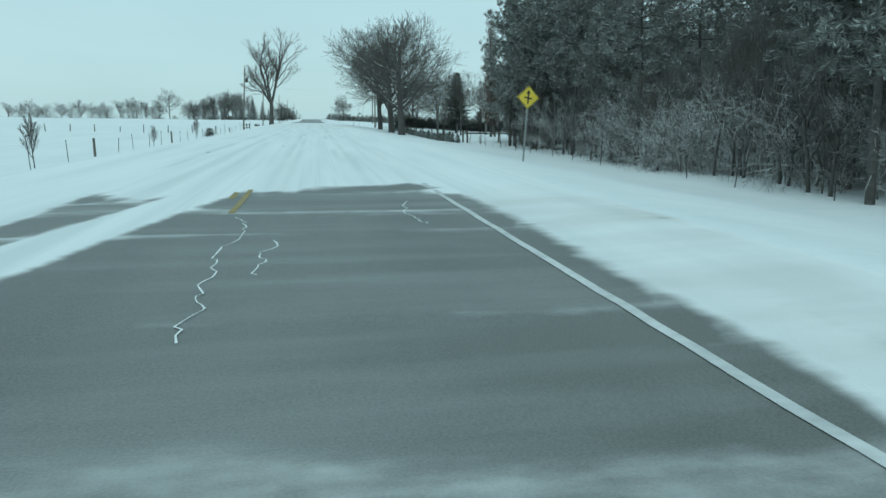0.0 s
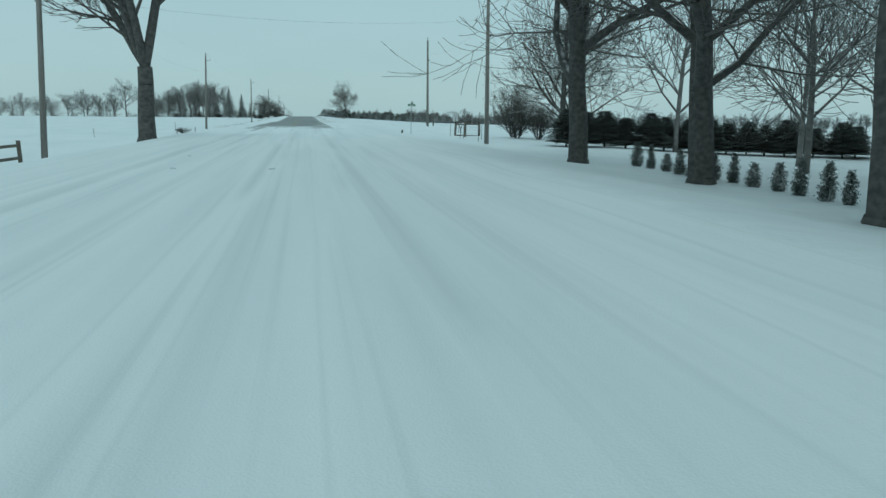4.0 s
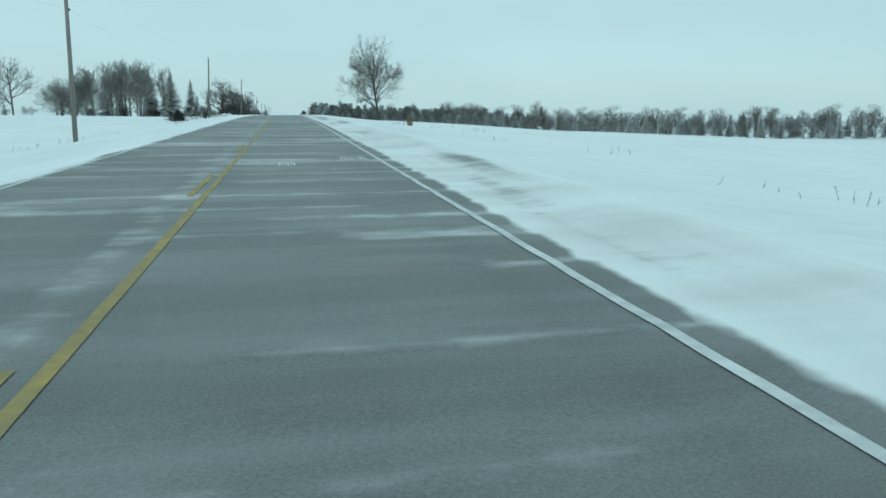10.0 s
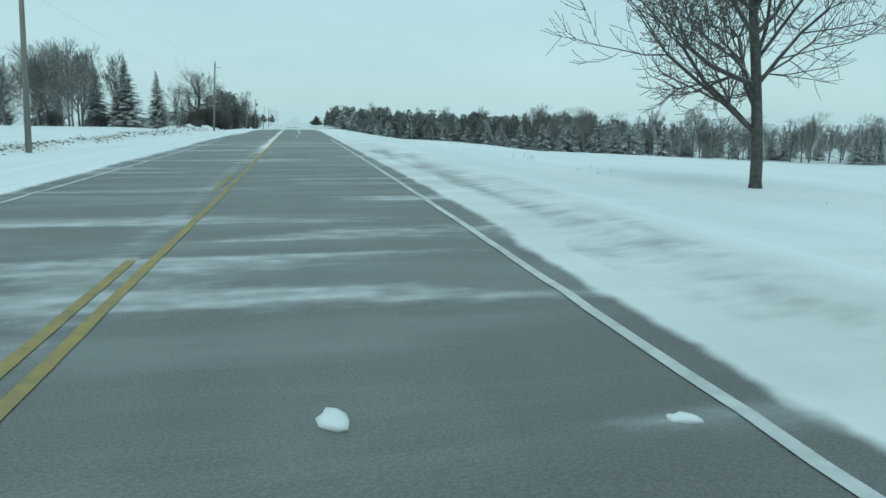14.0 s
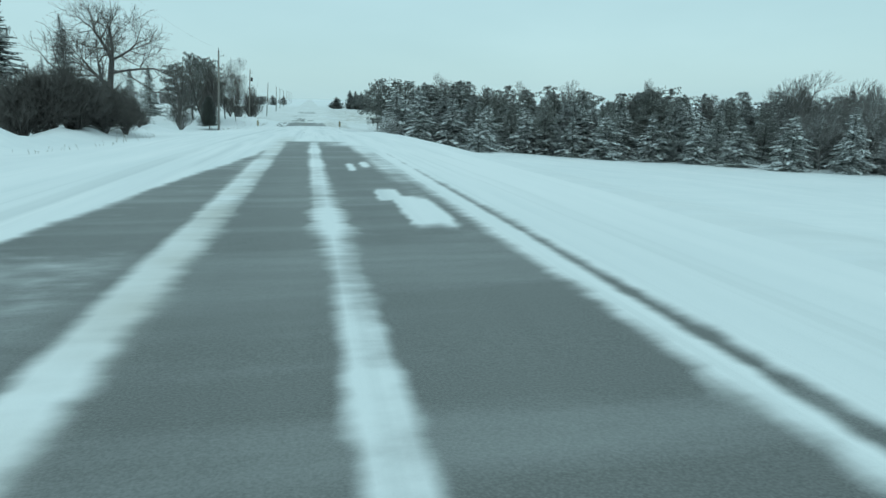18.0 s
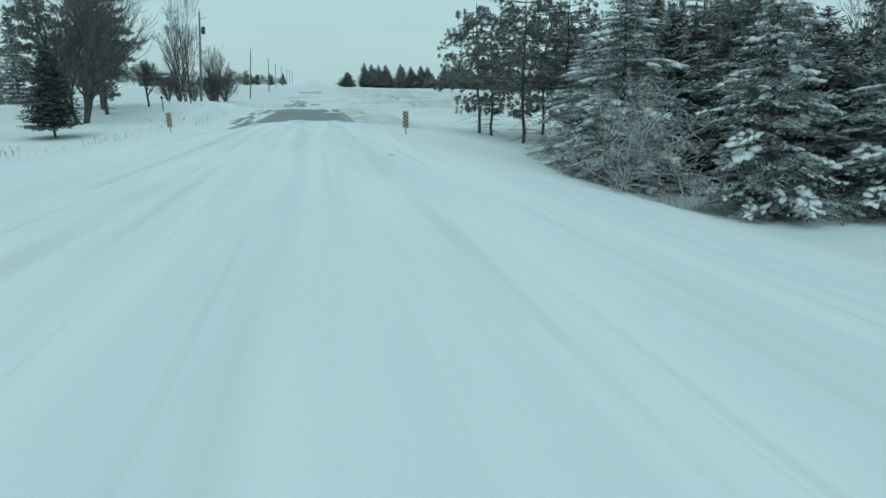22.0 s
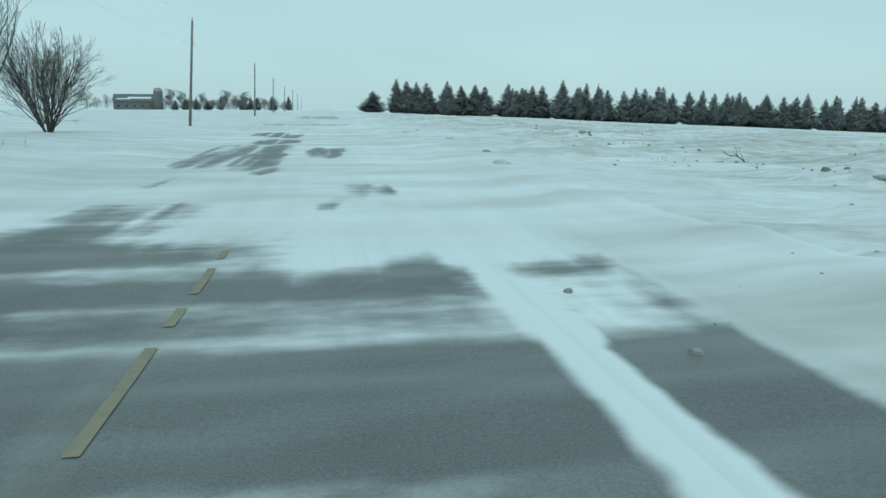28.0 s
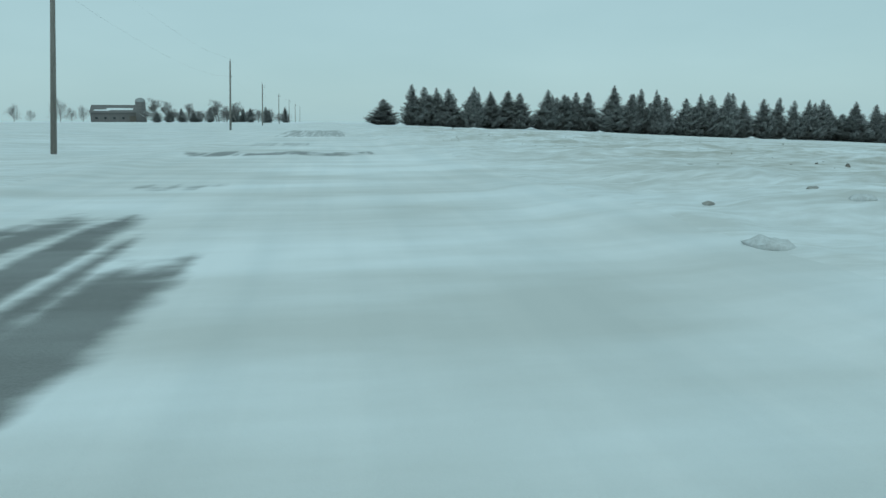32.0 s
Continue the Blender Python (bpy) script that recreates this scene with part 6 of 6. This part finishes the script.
M_SIDING = grainy("pale_clapboard", (0.40, 0.42, 0.42), (0.58, 0.60, 0.60), 1.0, 0.7, 0.3, (0.4, 0.4, 9))
farmhouse(-59.4, 607.5)
wooden_post(-21.5, 531.5, 0.9, 0.09, (4, -3), "yard posts", "dark weathered wooden post in the farmyard snow")
wooden_post(-14.8, 602, 0.6, 0.06, (2, 3), "yard posts", "short wooden post at the snowy verge")
wooden_post(-31.7, 570, 0.7, 0.08, (8, 3), "yard posts", "dark stump post in the yard snow")


def fallen_branch(x, y):
    rng = random.Random(9)
    p, d, segs = Vector((0, 0, -0.15)), Vector((-0.75, 0.1, 0.6)).normalized(), []
    for k in range(6):
        q = p + d * 0.17
        segs.append((p, q, 0.03 - 0.003 * k, 0.027 - 0.003 * k))
        for _ in range(2):
            e = (d + rand_dir(rng) * 0.9).normalized()
            segs.append((q, q + e * rng.uniform(0.2, 0.55), 0.012, 0.004))
        d = (d + rand_dir(rng) * 0.3).normalized()
        p = q
    t = thing("dead_branch", (x, y, gz(x, y)), "dead forked branch sticking out of a snowdrift", "branch")
    part("limb", tubes("limb", segs, 5, M_BARK), None, t)


fallen_branch(15.6, 624.8)


# ---- dry weeds and snow lumps ----
def weed_patch(name, spots, label, seed):
    rng = random.Random(seed)
    segs = []
    for x, y, n, h in spots:
        for _ in range(n):
            px, py = x + rng.gauss(0, 0.5), y + rng.gauss(0, 0.8)
            p = Vector((px, py, gz(px, py) - 0.05))
            d = Vector((rng.uniform(-0.4, 0.4), rng.uniform(-0.3, 0.3), 1))
            hh = h * rng.uniform(0.5, 1.1)
            q = p + d * hh
            segs.append((p, q, 0.007, 0.004))
            for _ in range(3):
                r = p.lerp(q, rng.uniform(0.5, 0.95))
                segs.append((r, r + Vector((rng.uniform(-0.15, 0.15), rng.uniform(-0.15, 0.15), rng.uniform(0.05, 0.2))) * hh, 0.005, 0.003))
    tagged(new(name, tubes(name, segs, 3, M_WEED)), label, "dry weeds", kind="stuff")


wr = random.Random(3)
weed_patch("dry_weeds", [(wr.uniform(9.5, 15), wr.uniform(215, 430), wr.randint(2, 6), wr.uniform(0.16, 0.42)) for _ in range(52)], "dry brown weed stalks poking through roadside snow", 1)
weed_patch("dry_weeds_left", [(wr.uniform(-13, -9), wr.uniform(180, 500), wr.randint(3, 9), wr.uniform(0.3, 0.7)) for _ in range(46)], "dry brown weed stalks along the snowy ditch", 2)
weed_patch("dry_weeds_ridge", [(wr.uniform(-16.6, -14.4), wr.uniform(366, 458), wr.randint(4, 12), wr.uniform(0.14, 0.40)) for _ in range(120)], "flattened brown stalks along a dirty snow ridge", 6)
weed_patch("dry_weeds_ditch", [(wr.uniform(9.4, 12.0), wr.uniform(298, 338), wr.randint(5, 12), wr.uniform(0.15, 0.3)) for _ in range(14)], "low dark tufts of dead grass along the snowy ditch", 7)
weed_patch("dry_weeds_wood", [(wr.uniform(14.8, 19), wr.uniform(12, 72), wr.randint(4, 10), wr.uniform(0.4, 0.9)) for _ in range(44)], "dry tan grass stalks at the pine wood edge", 3)
weed_patch("dry_weeds_late", [(wr.uniform(8, 40), wr.uniform(600, 720), wr.randint(2, 5), wr.uniform(0.2, 0.45)) for _ in range(18)], "dry stalks in windblown drifts", 4)
weed_patch("dry_weeds_culvert", [(wr.uniform(-14, -9), wr.uniform(520, 640), wr.randint(3, 8), wr.uniform(0.3, 0.6)) for _ in range(50)], "dry stalks on the snowy ditch bank", 5)


# ---- grass tuft, clods and lumps ----
def grass_tuft(x, y):
    rng = random.Random(21)
    segs = []
    for _ in range(150):
        a, s = rng.random() * 6.283, rng.random() ** 0.6
        p = Vector((math.cos(a) * 0.16 * s, math.sin(a) * 0.16 * s, -0.05))
        q = p + Vector((math.cos(a) * 0.30 * s, math.sin(a) * 0.30 * s, rng.uniform(0.4, 0.85)))
        segs.append((p, q, 0.007, 0.003))
    t = thing("grass_tuft", (x, y, gz(x, y)), "rusty brown tuft of tall dry grass in snow", "grass tuft")
    tagged(part("stems", tubes("stems", segs, 3, M_TUFT), None, t), kind="stuff")


M_TUFT = grainy("rusty_dry_grass", (0.20, 0.12, 0.07), (0.40, 0.26, 0.16), 6.0, 0.9, 0.1)
M_SNOWCLOD = grainy("grey_packed_snow", (0.46, 0.46, 0.45), (0.76, 0.78, 0.79), 14.0, 0.9, 0.6)
M_LITTER = grainy("dead_grass_litter", (0.115, 0.100, 0.086), (0.30, 0.275, 0.245), 7.0, 0.95, 0.6)
M_CLOD = grainy("frozen_earth_clod", (0.19, 0.178, 0.158), (0.52, 0.505, 0.475), 9.0, 0.95, 0.6)
grass_tuft(10.9, 308.0)


def clod(x, y, s, name, label, category, group, mat, seed):
    rng = random.Random(seed)
    bm = bmesh.new()
    bmesh.ops.create_icosphere(bm, subdivisions=2, radius=1.0, matrix=Matrix.Diagonal((s * 1.25, s * 0.8, s * 0.36, 1)))
    for v in bm.verts:
        v.co += rand_dir(rng) * s * 0.14
    t = thing(name, (x, y, float(surface_z(x, y)) + s * 0.04), label, category, group, turn=rng.uniform(0, 360))
    part("lump", bm, mat, t, smooth=True)


cr_rng = random.Random(33)
for k in range(26):
    clod(cr_rng.choice((cr_rng.uniform(-4.6, -3.0), cr_rng.uniform(-2.2, -0.4), cr_rng.uniform(1.8, 3.4))), cr_rng.choice((cr_rng.uniform(22, 150), cr_rng.uniform(478, 556))), cr_rng.uniform(0.04, 0.09), "snow_clod", "small grey clod of packed snow lying on the road", "snow clod", "clods on the road", M_SNOWCLOD, 200 + k)
for k in range(74):
    clod(cr_rng.uniform(7, 34), cr_rng.uniform(606, 720), 0.04 + 0.09 * cr_rng.random() ** 2, "earth_clod", "dirty frozen clod poking out of a windblown drift", "earth clod", "clods in the drifts", M_CLOD, 300 + k)

for x, y, q, dark in ((4.9, 620.3, 0.26, 0), (6.2, 628.2, 0.18, 1), (5.1, 647.2, 0.30, 0), (6.3, 650.7, 0.12, 1), (9.2, 652.0, 0.15, 1), (8.7, 650.1, 0.20, 0), (14.2, 616.8, 0.2, 1), (6.7, 639.6, 0.2, 0), (14.1, 638.8, 0.2, 1)):
    clod(x, y, q, "earth_clod" if dark else "snow_clod", "dark frozen clod lying on the windblown field" if dark else "lump of crusted dirty snow on the field", "earth clod" if dark else "snow clod", "clods in the drifts", M_CLOD if dark else M_SNOWCLOD, int(y * 7))


def rubble(name, spots, low, high, mat, label, seed):
    """Low crumbled lumps and flattened grass, too many to count."""
    rng = random.Random(seed)
    verts, faces = [], []
    for x, y in spots:
        q = low + (high - low) * rng.random() ** 2
        z, turn = float(surface_z(x, y)), rng.uniform(0, 3.14)
        ring, first = 6, len(verts)
        for k in range(ring):
            a = k * 6.283 / ring
            rx, ry = q * rng.uniform(0.8, 1.8) * math.cos(a), q * rng.uniform(0.5, 1.0) * math.sin(a)
            px, py = x + rx * math.cos(turn) - ry * math.sin(turn), y + rx * math.sin(turn) + ry * math.cos(turn)
            verts += [(px, py, z - 0.05), (x + (px - x) * 0.6, y + (py - y) * 0.6, z + q * rng.uniform(0.3, 0.75))]
        verts.append((x, y, z + q * rng.uniform(0.5, 0.9)))
        for k in range(ring):
            a, b = first + 2 * k, first + 2 * ((k + 1) % ring)
            faces += [(a, b, b + 1, a + 1), (a + 1, b + 1, first + 2 * ring)]
    tagged(new(name, mesh_from(name, verts, faces, mat)), label, "rubble", kind="stuff")


rub = random.Random(51)
rubble("dead_grass_row", [(-15.9 + rub.gauss(0, 0.55) + 0.9 * (k % 2) + 0.018 * (k * 0.118), 364 + k * 0.118) for k in range(800)], 0.03, 0.15, M_LITTER, "broken row of dead brown grass and earth along a ditch", 1)
rubble("earth_rubble", [(8.2 + rub.gauss(0, 2.4), 601 + rub.gauss(0, 3.6)) for _ in range(520)], 0.012, 0.055, M_CLOD, "small sandy rubble strewn over the snowy verge", 2)
rubble("snow_tread", [(-0.2 + 0.07 * (k % 6) + rub.uniform(-0.02, 0.02), 261.0 + 0.3 * (k // 6)) for k in range(18)] + [(1.40 + 0.09 * (k % 8) + rub.uniform(-0.03, 0.03), 262.3 + 0.28 * (k // 8)) for k in range(48)], 0.018, 0.036, M_ROOF, "crumbs of white snow dropped by tyres on the asphalt", 5)
rubble("stubble_crumbs", [(rub.uniform(8, 34), rub.uniform(606, 700)) for _ in range(520)], 0.02, 0.09, M_CLOD, "dark crumbs of stubble on the windblown field", 3)
rubble("stubble_row", [(14.2 + rub.gauss(0, 0.5), rub.uniform(618, 662)) for _ in range(150)], 0.03, 0.12, M_LITTER, "thin row of dead stubble in the drifts", 4)

for x, y, q in ((0.07, 397.0, 0.11), (-2.0, 395.5, 0.08), (0.16, 343.3, 0.10), (1.83, 343.0, 0.07), (0.15, 392.2, 0.08)):
    clod(x, y, q, "snow_clod", "small white clump of snow dropped on bare asphalt", "snow clod", "clods on the road", M_ROOF, int(y * 5))
wooden_post(-15.0, 190.0, 0.55, 0.06, (3, 2), "verge posts", "short weathered post at the snowy verge")
wooden_post(-13.2, 191.9, 0.75, 0.045, (-2, 3), "verge posts", "thin wooden stake with a faded red top")

for t in protos:
    for o in (*t.children_recursive, t):
        bpy.data.objects.remove(o)
